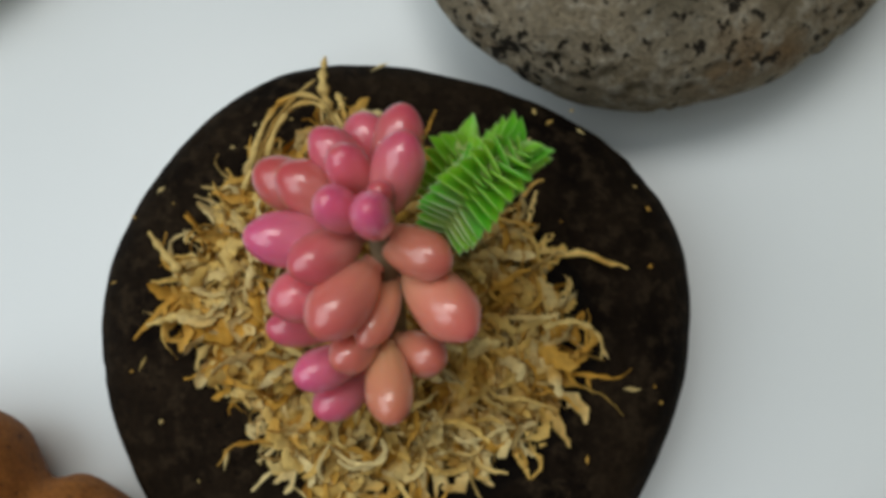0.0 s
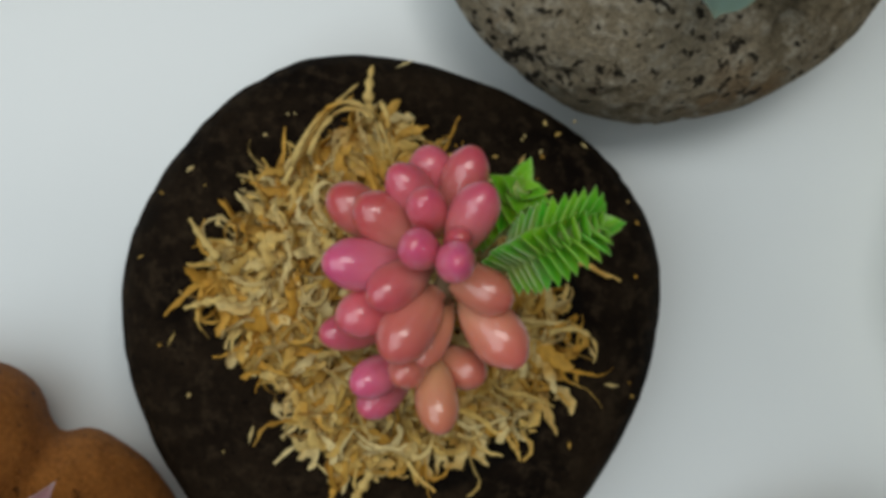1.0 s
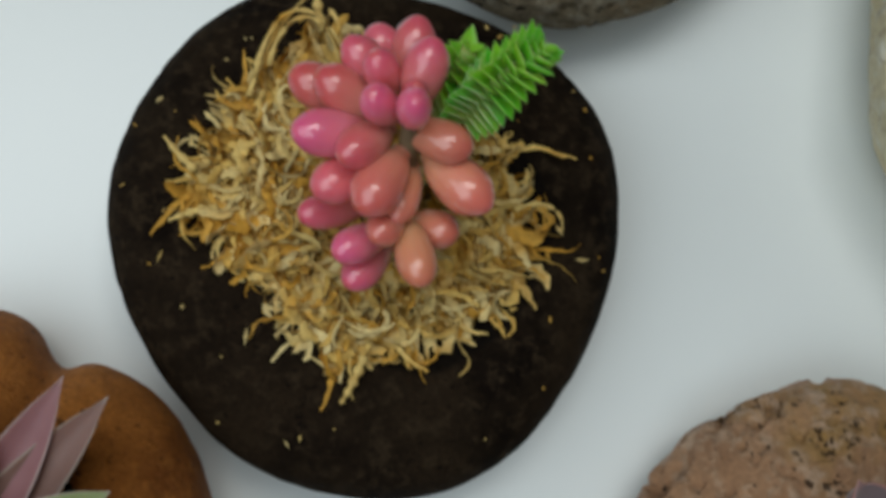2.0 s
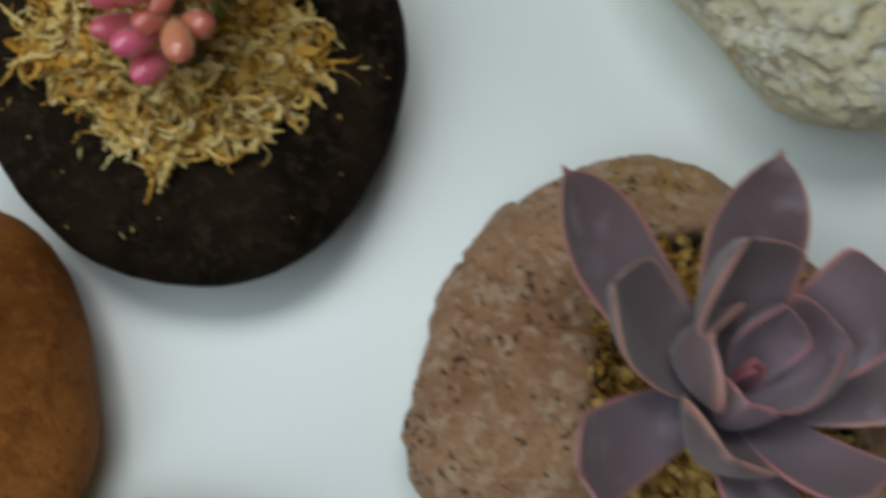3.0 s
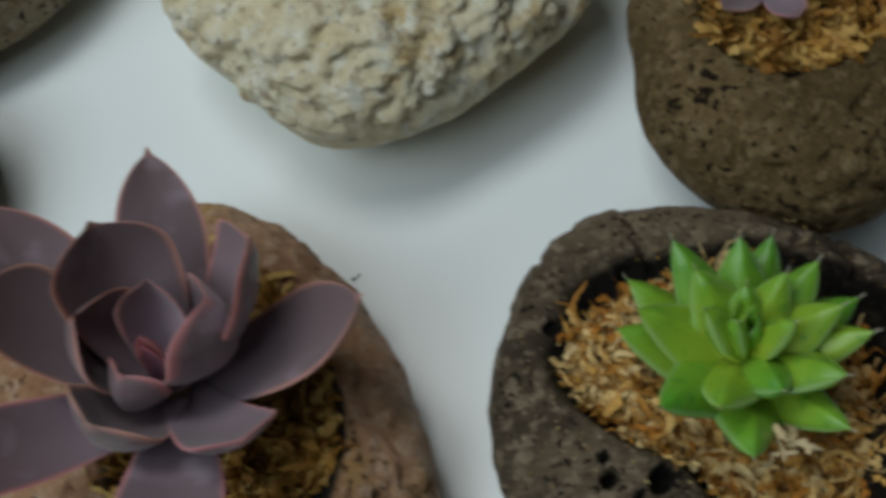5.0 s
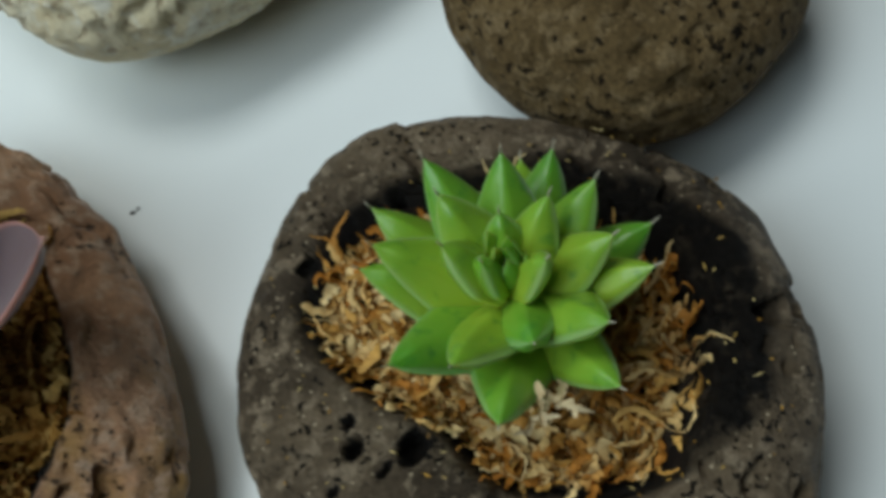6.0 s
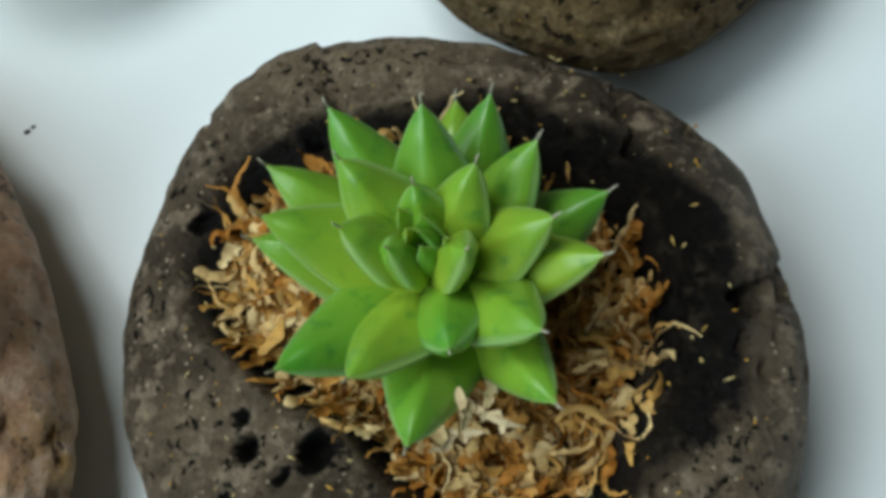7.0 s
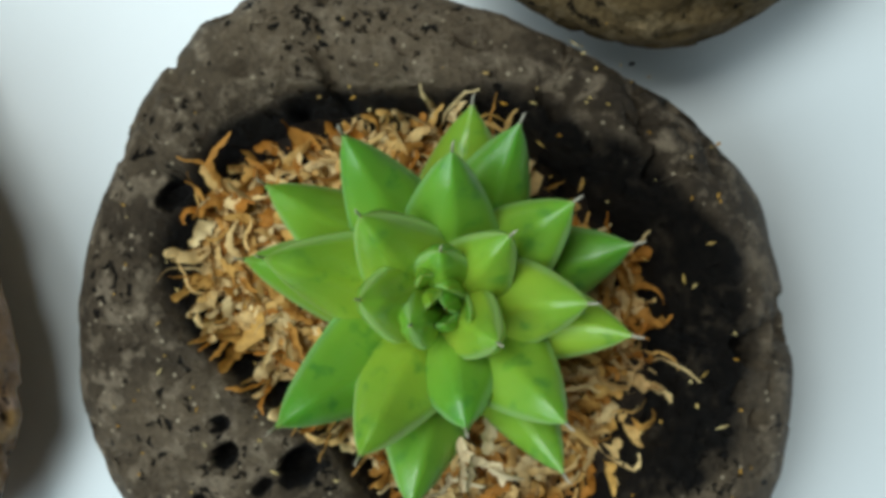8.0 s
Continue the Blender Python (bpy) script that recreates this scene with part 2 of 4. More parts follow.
# ---- stones ----
dark_stone = stone("stone_planter", -0.0025, 0.021, DARK_STONE, "dark brown rounded basalt stone planted with pink sedum", coefs=[0.04774, -0.00170, -0.00090, -0.00009, 0.00005, 0.00055, 0.00156, 0.00002, 0.00056, -0.00022, 0.00009, 0.00013, -0.00009, -0.00010, 0.00001],
    height=0.032, middle=0.020, power=0.5, rough=0.0005, pits=0.0007, seed=1, hole=[(0.003, -0.002, oval(0.026, 0.026, 0), 0.004, 0.72)])
GREEN_HOLLOW = [0.03083, 0.00391, 0.00207, -0.00079, -0.00589, -0.00013, 0.00156]
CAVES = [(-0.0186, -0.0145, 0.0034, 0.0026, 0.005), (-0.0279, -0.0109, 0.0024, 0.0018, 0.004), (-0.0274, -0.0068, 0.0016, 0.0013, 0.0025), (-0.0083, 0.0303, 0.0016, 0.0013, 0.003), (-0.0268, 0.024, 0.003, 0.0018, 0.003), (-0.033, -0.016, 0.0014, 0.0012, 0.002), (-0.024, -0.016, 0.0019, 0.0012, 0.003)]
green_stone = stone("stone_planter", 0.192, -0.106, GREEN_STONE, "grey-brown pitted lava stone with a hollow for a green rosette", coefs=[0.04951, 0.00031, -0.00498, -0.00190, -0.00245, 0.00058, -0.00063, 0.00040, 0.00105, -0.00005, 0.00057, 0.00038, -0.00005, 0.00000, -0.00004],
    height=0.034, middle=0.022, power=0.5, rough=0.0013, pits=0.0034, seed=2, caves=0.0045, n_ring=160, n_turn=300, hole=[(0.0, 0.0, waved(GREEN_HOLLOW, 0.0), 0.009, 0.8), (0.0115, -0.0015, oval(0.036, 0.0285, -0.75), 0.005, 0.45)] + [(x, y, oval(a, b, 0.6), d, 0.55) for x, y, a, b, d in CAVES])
pink_stone = stone("stone_planter", 0.082, -0.068, PINK_STONE, "pinkish tan pitted tuff stone holding a purple rosette", coefs=[0.05300, 0.00183, -0.00205, -0.00232, -0.00534, -0.00468, -0.00102, 0.00071, 0.00098, -0.00030, 0.00005, 0.00052, 0.00100, -0.00024, -0.00061],
    height=0.032, middle=0.0155, power=0.5, rough=0.0014, pits=0.0024, seed=3, caves=0.0034, craggy=0.0022, n_ring=160, n_turn=300, hole=[(0.0105, -0.004, oval(0.027, 0.037, 0.1), 0.012, 0.72)])
white_stone = stone("stone_planter", 0.154, 0.040, WHITE_STONE, "craggy cream limestone rock with rusty stains", coefs=[0.05767, 0.00328, -0.00029, -0.00238, -0.00369, 0.00093, -0.00037, -0.00083, -0.00191, -0.00127, -0.00132, -0.00015, 0.00013, -0.00058, -0.00018],
    height=0.049, middle=0.026, power=0.7, rough=0.0014, pits=0.0015, seed=4, craggy=0.0062, base=0.5, n_ring=150, n_turn=260)
brown_stone = stone("stone_planter", 0.2395, -0.038, BROWN_STONE, "tan brown tuff stone with dark pits and mossy hollow", coefs=[0.03977, 0.00128, 0.00338, -0.00330, 0.00089, 0.00038, 0.00027, -0.00021, 0.00101, -0.00113, -0.00031, 0.00013, 0.00013, -0.00011, 0.00047],
    height=0.038, middle=0.018, power=0.5, rough=0.0009, pits=0.0016, seed=5, hole=[(0.004, 0.009, oval(0.022, 0.021, 0), 0.008, 0.72)])
grey_stone = stone("stone_planter", 0.044, 0.104, GREY_STONE, "grey speckled pumice stone with black pits", coefs=[0.04495, -0.00076, -0.00004, 0.00175, 0.00199, 0.00040, -0.00033, 0.00058, -0.00048, 0.00038, -0.00000, 0.00010, 0.00008, 0.00017, 0.00005],
    height=0.042, middle=0.018, power=0.55, rough=0.0008, pits=0.0016, seed=6, base=0.5, hole=[(0.006, 0.008, oval(0.02, 0.018, 0), 0.008, 0.72)])
orange_stone = stone("stone_planter", -0.0715, -0.038, ORANGE_STONE, "rust-brown smooth lobed sandstone planted with a rosette", coefs=[0.04105, -0.00080, 0.00024, -0.00387, -0.00110, 0.00186, -0.00244, -0.00077, 0.00180, -0.00070, -0.00030, 0.00038, 0.00049, -0.00040, -0.00015],
    height=0.032, middle=0.013, power=0.6, rough=0.0009, pits=0.0, seed=7, dents=[(1.29, 0.10, -0.0045), (1.56, 0.2, 0.0015), (0.85, 0.32, 0.0035)], hole=[(-0.002, 0.004, oval(0.02, 0.022, 0), 0.008, 0.72)])
pale_stone = stone("stone_planter", -0.112, 0.112, WHITE_STONE, "pale speckled pumice stone at the far corner", coefs=[0.042, 0, 0, 0.003, 0.002, 0, 0, 0, 0, 0, 0], height=0.036, middle=0.015, power=0.6, rough=0.001, pits=0.0012, seed=8)
low_stone = stone("stone_planter", -0.034, -0.106, WHITE_STONE, "pale grey weathered rock on the table", coefs=[0.039, 0, 0, 0.002, 0.0, 0, 0.001, 0, 0, 0, 0], height=0.026, middle=0.012, power=0.65, rough=0.001, pits=0.001, seed=9, craggy=0.002)
# ---- plants ----
def leaf_material(name, base, tip, margin, spread=0.12, rough=0.35, sss=0.25, sheen=0.0, blotch=None, blotch_scale=500, coat=0.0, coat_rough=0.1, relief=0.12):
    """Fleshy leaf: colour runs from base to tip, with a tinted margin, blotches and a slight difference from leaf to leaf."""
    m, nodes, links, bsdf = mat(name)
    along = nodes.new("ShaderNodeAttribute")
    along.attribute_name = "along"
    rim = nodes.new("ShaderNodeAttribute")
    rim.attribute_name = "rim"
    co = nodes.new("ShaderNodeTexCoord").outputs["Object"]
    soft = node(nodes, "ShaderNodeTexNoise", Scale=blotch_scale * 0.5, Detail=4.0)
    fine = node(nodes, "ShaderNodeTexNoise", Scale=2600, Detail=3.0)
    links.new(co, soft.inputs["Vector"])
    links.new(co, fine.inputs["Vector"])
    jitter = nodes.new("ShaderNodeMath")
    jitter.operation = "MULTIPLY_ADD"
    links.new(soft.outputs[0], jitter.inputs[0])
    jitter.inputs[1].default_value, jitter.inputs[2].default_value = 0.35, -0.175
    run = nodes.new("ShaderNodeMath")
    links.new(along.outputs["Fac"], run.inputs[0])
    links.new(jitter.outputs[0], run.inputs[1])
    col = mix(nodes, links, ramp(nodes, links, run.outputs[0], 0.1, 0.95), base, tip)
    if blotch:
        spots = node(nodes, "ShaderNodeTexNoise", Scale=blotch_scale, Detail=3.0)
        links.new(co, spots.inputs["Vector"])
        col = mix(nodes, links, ramp(nodes, links, spots.outputs[0], 0.57, 0.76), col, blotch)
    col = mix(nodes, links, ramp(nodes, links, rim.outputs["Fac"], 0.35, 0.95), col, margin)
    own = nodes.new("ShaderNodeObjectInfo")
    hsv = nodes.new("ShaderNodeHueSaturation")
    shift = nodes.new("ShaderNodeMapRange")
    links.new(own.outputs["Random"], shift.inputs[0])
    shift.inputs[3].default_value, shift.inputs[4].default_value = 0.5 - spread * 0.16, 0.5 + spread * 0.16
    links.new(shift.outputs[0], hsv.inputs["Hue"])
    val = nodes.new("ShaderNodeMapRange")
    links.new(own.outputs["Random"], val.inputs[0])
    val.inputs[3].default_value, val.inputs[4].default_value = 1 + spread, 1 - spread
    links.new(val.outputs[0], hsv.inputs["Value"])
    links.new(col, hsv.inputs["Color"])
    links.new(hsv.outputs[0], bsdf.inputs["Base Color"])
    bsdf.inputs["Roughness"].default_value = rough
    bsdf.inputs["Coat Weight"].default_value, bsdf.inputs["Coat Roughness"].default_value = coat, coat_rough
    bsdf.inputs["Subsurface Weight"].default_value = sss
    bsdf.inputs["Subsurface Radius"].default_value = (1.0, 0.6, 0.35)
    bsdf.inputs["Subsurface Scale"].default_value = 0.004
    bsdf.inputs["Sheen Weight"].default_value = sheen
    b = node(nodes, "ShaderNodeBump", Strength=relief, Distance=0.0002)
    links.new(fine.outputs[0], b.inputs["Height"])
    links.new(b.outputs[0], bsdf.inputs["Normal"])
    return m


PINK_LEAF = leaf_material("pink_sedum_skin", (0.7, 0.26, 0.21), (0.72, 0.11, 0.18), (0.7, 0.15, 0.11), 0.12, 0.34, 0.55, 0.0, (0.66, 0.26, 0.2), 160, 1.0, 0.05, 0.2)
SALMON_LEAF = leaf_material("salmon_sedum_skin", (0.72, 0.26, 0.18), (0.72, 0.14, 0.14), (0.7, 0.14, 0.1), 0.12, 0.34, 0.55, 0.0, (0.7, 0.32, 0.2), 160, 1.0, 0.05, 0.2)
TAN_LEAF = leaf_material("orange_tan_sedum_skin", (0.7, 0.38, 0.19), (0.72, 0.24, 0.14), (0.64, 0.15, 0.1), 0.12, 0.34, 0.55, 0.0, (0.62, 0.4, 0.16), 160, 1.0, 0.05, 0.2)
PURPLE_LEAF = leaf_material("purple_waxy_skin", (0.24, 0.185, 0.218), (0.18, 0.116, 0.122), (0.52, 0.22, 0.2), 0.14, 0.44, 0.18, 0.25, (0.38, 0.31, 0.36), 70, 0.0, 0.1, 0.25)
BUD_LEAF = leaf_material("rosy_bud_skin", (0.34, 0.2, 0.24), (0.5, 0.2, 0.23), (0.58, 0.2, 0.21), 0.1, 0.46, 0.2)
GREEN_LEAF = leaf_material("green_translucent_skin", (0.37, 0.5, 0.04), (0.165, 0.38, 0.024), (0.25, 0.43, 0.1), 0.13, 0.4, 0.4, 0.0, (0.1, 0.27, 0.03), 330, 0.4, 0.22, 0.3)
BRISTLE = plain_material("pale_bristle", (0.6, 0.55, 0.42), 0.6)
CRASSULA_LEAF = leaf_material("bright_green_skin", (0.38, 0.5, 0.14), (0.12, 0.52, 0.02), (0.62, 0.74, 0.42), 0.14, 0.45, 0.35)
HEAD_LEAF = leaf_material("vivid_green_skin", (0.2, 0.5, 0.03), (0.13, 0.56, 0.015), (0.34, 0.7, 0.12), 0.12, 0.4, 0.4)
BLUE_LEAF = leaf_material("blue_green_waxy_skin", (0.11, 0.18, 0.13), (0.17, 0.26, 0.2), (0.2, 0.28, 0.2), 0.08, 0.55, 0.2, 0.2)
ROSE_LEAF = leaf_material("rosy_grey_skin", (0.2, 0.09, 0.075), (0.3, 0.16, 0.15), (0.4, 0.3, 0.26), 0.2, 0.5, 0.2)
PALE_LEAF = leaf_material("pale_green_skin", (0.22, 0.3, 0.1), (0.3, 0.36, 0.16), (0.45, 0.36, 0.3), 0.1, 0.45, 0.25)
STEM = plain_material("stem_skin", (0.2, 0.13, 0.06), 0.7, 0.3, 300, 0.4, 1500)


def mesh_part(name, verts, faces, material, parent, label="", **fields):
    me = bpy.data.meshes.new(name)
    me.from_pydata([tuple(v) for v in verts], [], faces)
    for key, values in fields.items():
        a = me.attributes.new(key, "FLOAT", "POINT")
        a.data.foreach_set("value", values)
    me.polygons.foreach_set("use_smooth", [True] * len(me.polygons))
    me.materials.append(material)
    ob = new(name, me)
    ob.parent = parent
    return tagged(ob, label)


def bean(length, width, point=0.25, nu=14, nv=14, bend=0.08):
    """A plump leaf along +z from the origin: thin at its foot, fullest past the middle, with a blunt point."""
    verts, along, rim = [], [], []
    for i in range(nu + 1):
        u = i / nu
        u = 0.5 - 0.5 * math.cos(math.pi * u)
        w = math.sqrt(max(0.0, 1 - (2 * u - 1) ** 2)) ** 0.9 * (0.86 + 0.28 * u)
        w *= 1 - point * 0.35 * smooth_step(0.75, 1.0, u)
        w = max(w, 0.42 * (1 - smooth_step(0, 0.25, u)))
        for j in range(nv):
            a = 2 * math.pi * j / nv
            verts.append((width / 2 * w * math.cos(a), width / 2 * w * 0.92 * math.sin(a) + bend * length * (u * u - u) * 1.2, u * length))
            along.append(u)
            rim.append(smooth_step(0.9, 1.0, u) * 0.6)
    faces = [(i * nv + j, i * nv + (j + 1) % nv, (i + 1) * nv + (j + 1) % nv, (i + 1) * nv + j) for i in range(nu) for j in range(nv)]
    faces += [tuple(reversed(range(nv))), tuple(nu * nv + j for j in range(nv))]
    return verts, faces, along, rim


def blade(foot, tip, width, up=(0, 0, 1), widest=0.6, cup=0.25, lift=0.12, thick=0.12, foot_width=0.4, mucro=0.06, twist=0.0, keel=0.0, nu=26, nv=14, square=2.2, bulge=0.25):
    """A cupped fleshy leaf from foot to tip. lift: how far its middle sags below the straight line (of its length)."""
    foot, tip, up = Vector(foot), Vector(tip), Vector(up).normalized()
    axis = tip - foot
    length = axis.length
    axis.normalize()
    side = axis.cross(up).normalized()
    side.rotate(Matrix.Rotation(twist, 3, axis))
    normal = side.cross(axis).normalized()
    top, bottom, along, rim = [], [], [], []
    for i in range(nu + 1):
        u = i / nu
        body = 1 - mucro
        if u < widest:
            w = foot_width + (1 - foot_width) * math.sin(math.pi / 2 * u / widest) ** 1.1
        elif u < body:
            w = max(0.0, 1 - ((u - widest) / (body - widest)) ** square) ** 0.75
            w = max(w, 0.16 * (1 - (u - widest) / (1 - widest)) ** 0.5)
        else:
            w = 0.1 * (1 - (u - body) / mucro)
        w = max(w, 0.004) * width / 2
        centre = foot + axis * (length * u) - normal * (lift * length * 4 * u * (1 - u))
        for j in range(nv + 1):
            v = -1 + 2 * j / nv
            v = math.sin(v * math.pi / 2)
            rise = cup * w * (abs(v) ** 1.6) - keel * w * max(0, 1 - abs(v) * 2.5)
            p = centre + side * (v * w) + normal * rise
            fat = thick * width * math.sqrt(max(0.0, 1 - v * v)) * (0.35 + 0.65 * math.sin(math.pi * min(1, 0.12 + u * 0.9)) ** 0.5) * min(1, w / (0.2 * width))
            edge = max(smooth_step(0.8, 1.0, abs(v)), smooth_step(0.9, 1.0, u)) * smooth_step(0.15, 0.5, u)
            top.append((p + normal * fat * bulge, u, edge))
            bottom.append((p - normal * fat * 0.9, u, edge))
    n = nv + 1
    verts = [p for p, _, _ in top] + [p for p, _, _ in bottom]
    along = [u for _, u, _ in top] * 2
    rim = [r for _, _, r in top] * 2
    k, faces = len(top), []
    for i in range(nu):
        for j in range(nv):
            a, b, c, d = i * n + j, i * n + j + 1, (i + 1) * n + j + 1, (i + 1) * n + j
            faces += [(a, b, c, d), (k + d, k + c, k + b, k + a)]
        faces += [(i * n, (i + 1) * n, k + (i + 1) * n, k + i * n), (k + i * n + nv, k + (i + 1) * n + nv, (i + 1) * n + nv, i * n + nv)]
    return verts, faces, along, rim


def leaf(name, material, parent, label="", **shape):
    verts, faces, along, rim = blade(**shape)
    return mesh_part(name, verts, faces, material, parent, label, along=along, rim=rim)


def tube(points, radii, sides=8):
    verts, faces = [], []
    for i, p in enumerate(points):
        p = Vector(p)
        d = (Vector(points[min(i + 1, len(points) - 1)]) - Vector(points[max(i - 1, 0)])).normalized()
        s = d.orthogonal().normalized()
        t = d.cross(s)
        for j in range(sides):
            a = 2 * math.pi * j / sides
            verts.append(p + (s * math.cos(a) + t * math.sin(a)) * radii[i])
    for i in range(len(points) - 1):
        faces += [(i * sides + j, i * sides + (j + 1) % sides, (i + 1) * sides + (j + 1) % sides, (i + 1) * sides + j) for j in range(sides)]
    faces += [tuple(reversed(range(sides))), tuple((len(points) - 1) * sides + j for j in range(sides))]
    return verts, faces


# pink sedum: tip, foot, width of each bean-shaped leaf
sedum = tagged(new("sedum"), "pink jelly-bean sedum with glossy plump leaves in moss", "succulent")
sedum.location = (-0.006, 0.021, 0.029)
UPPER_BEANS = [
    (-0.0217, 0.0380, 0.0586, -0.0115, 0.0330, 0.0555, 0.0068), (-0.0183, 0.0367, 0.0620, -0.0088, 0.0318, 0.0585, 0.0068),
    (-0.0139, 0.0416, 0.0630, -0.0066, 0.0350, 0.0590, 0.0060), (-0.0086, 0.0455, 0.0583, -0.0053, 0.0360, 0.0548, 0.0066),
    (-0.0024, 0.0455, 0.0620, -0.0045, 0.0350, 0.0580, 0.0064), (-0.0020, 0.0395, 0.0694, -0.0048, 0.0305, 0.0635, 0.0064),
    (-0.0107, 0.0377, 0.0680, -0.0068, 0.0335, 0.0610, 0.0054), (-0.0120, 0.0310, 0.0710, -0.0075, 0.0295, 0.0630, 0.0054),
    (-0.0064, 0.0290, 0.0745, -0.0050, 0.0290, 0.0640, 0.0055), (-0.0052, 0.0325, 0.0700, -0.0052, 0.0310, 0.0630, 0.0036),
    (-0.0222, 0.0281, 0.0620, -0.0095, 0.0285, 0.0580, 0.0070), (-0.0160, 0.0232, 0.0650, -0.0078, 0.0288, 0.0610, 0.0062),
]
LOWER_BEANS = [
    (-0.0193, 0.0201, 0.0581, -0.0088, 0.0245, 0.0550, 0.0068), (-0.0131, 0.0158, 0.0635, -0.0062, 0.0252, 0.0600, 0.0074),
    (-0.0076, 0.0148, 0.0590, -0.0035, 0.0240, 0.0560, 0.0050), (-0.0208, 0.0180, 0.0495, -0.0095, 0.0200, 0.0465, 0.0056),
    (0.0032, 0.0240, 0.0650, -0.0055, 0.0285, 0.0615, 0.0062), (0.0060, 0.0158, 0.0620, -0.0018, 0.0255, 0.0580, 0.0076),
    (-0.0163, 0.0109, 0.0545, -0.0075, 0.0150, 0.0510, 0.0056), (-0.0140, 0.0068, 0.0487, -0.0066, 0.0132, 0.0455, 0.0058),
    (-0.0110, 0.0124, 0.0590, -0.0060, 0.0168, 0.0545, 0.0052), (-0.0038, 0.0054, 0.0574, -0.0048, 0.0158, 0.0535, 0.0060),
    (0.0026, 0.0129, 0.0548, -0.0035, 0.0165, 0.0510, 0.0058),
]
base_at = Vector(sedum.location)
for n, (tx, ty, tz, fx, fy, fz, w) in enumerate(UPPER_BEANS + LOWER_BEANS):
    t, f = Vector((tx, ty, tz)), Vector((fx, fy, fz))
    d = t - f
    verts, faces, along, rim = bean(d.length * 1.03, w * 1.06, 0.3 + 0.2 * (n % 3), bend=0.05 + 0.03 * (n % 4))
    tone = TAN_LEAF if n in (17, 14, 21) else SALMON_LEAF if n in (12, 13, 16, 3, 22, 20) else PINK_LEAF
    ob = mesh_part("leaf", verts, faces, tone, sedum, "", along=along, rim=rim)
    ob.matrix_basis = Matrix.Translation(f - base_at) @ d.to_track_quat("Z", "Y").to_matrix().to_4x4()
verts, faces = tube([(-0.0005, 0.016, 0.029), (-0.004, 0.0175, 0.042), (-0.0045, 0.0235, 0.054), (-0.0055, 0.029, 0.066)], [0.0022, 0.002, 0.0019, 0.0014])
mesh_part("stem", [Vector(v) - base_at for v in verts], faces, STEM, sedum, "short brown stem")
verts, faces = tube([(-0.003, 0.016, 0.029), (-0.0055, 0.0155, 0.044), (-0.0065, 0.0155, 0.055)], [0.002, 0.0018, 0.0012])
mesh_part("stem", [Vector(v) - base_at for v in verts], faces, STEM, sedum, "short brown stem")

# green stacked crassula beside it
def crassula(points, layers, size, label, start=0.0, turn=0.5):
    """Tightly stacked pairs of pointed leaves, each pair turned a quarter against the next."""
    root = tagged(new("crassula"), label, "succulent")
    root.location = points[0]
    p0 = Vector(points[0])
    path = []
    for k in range(layers):
        u = k / (layers - 1)
        a, b, c = (Vector(p) for p in points)
        path.append((a * (1 - u) ** 2 + b * 2 * u * (1 - u) + c * u * u, (b - a).lerp(c - b, u).normalized(), u))
    verts, faces = tube([p - p0 for p, _, _ in path], [size * 0.22] * layers)
    mesh_part("stem", verts, faces, CRASSULA_LEAF, root)
    for k, (p, d, u) in enumerate(path):
        if u < start:
            continue
        g = (u - start) / (1 - start)
        s = d.orthogonal().normalized()
        s.rotate(Matrix.Rotation(turn + (k % 2) * math.pi / 2 + 0.05 * math.sin(k * 2.3), 3, d))
        grow = size * (0.82 + 0.18 * smooth_step(0, 0.3, g)) * (1 - 0.55 * smooth_step(0.8, 1.0, g))
        for sign in (1, -1):
            out = s * sign
            raise_ = 0.25 + 0.75 * smooth_step(0.3, 1.0, g)
            tip = p + (out + d * raise_).normalized() * grow * 1.08
            leaf("leaf", HEAD_LEAF if g > 0.42 else CRASSULA_LEAF, root, foot=p - p0 + out * grow * 0.05, tip=tip - p0, width=grow * 0.66, up=d, widest=0.28, cup=0.3, lift=-0.04, thick=0.12, foot_width=0.8, mucro=0.04, nu=9, nv=8, square=1.25)
    return root


crassula([(0.0035, 0.0265, 0.033), (-0.0005, 0.0285, 0.064), (0.0108, 0.0350, 0.0775)], 58, 0.0060, "bright green crassula with tightly stacked pointed leaves", 0.54, 0.9)
crassula([(0.0045, 0.0345, 0.031), (0.004, 0.037, 0.045), (0.0055, 0.041, 0.060)], 26, 0.006, "small dark green stacked crassula behind the sedum", 0.3)

# purple rosette
purple = tagged(new("rosette"), "dusky purple waxy rosette with pink leaf margins", "succulent")
purple.location = (0.0885, -0.0725, 0.024)
hub = Vector(purple.location)
# tip, width, height of the foot, sag, cup, twist, widest place, bluntness
OUTER_PURPLE = [
    (0.0612, -0.0284, 0.0633, 0.0185, 0.039, 0.10, 0.30, 0.15, 0.62, 2.0), (0.1004, -0.0334, 0.0679, 0.0185, 0.040, 0.10, 0.32, 0.0, 0.6, 2.0),
    (0.1319, -0.0749, 0.0567, 0.0190, 0.039, 0.10, 0.32, -0.1, 0.62, 2.0), (0.0521, -0.0823, 0.0621, 0.0165, 0.039, 0.10, 0.25, -0.3, 0.8, 5.0),
    (0.0886, -0.1069, 0.0618, 0.0185, 0.038, 0.10, 0.2, -0.35, 0.8, 5.0), (0.1040, -0.0957, 0.0591, 0.0170, 0.041, 0.10, 0.25, -0.5, 0.8, 5.0),
    (0.0638, -0.0524, 0.0692, 0.0195, 0.043, 0.12, 0.40, 0.2, 0.66, 3.0),
]
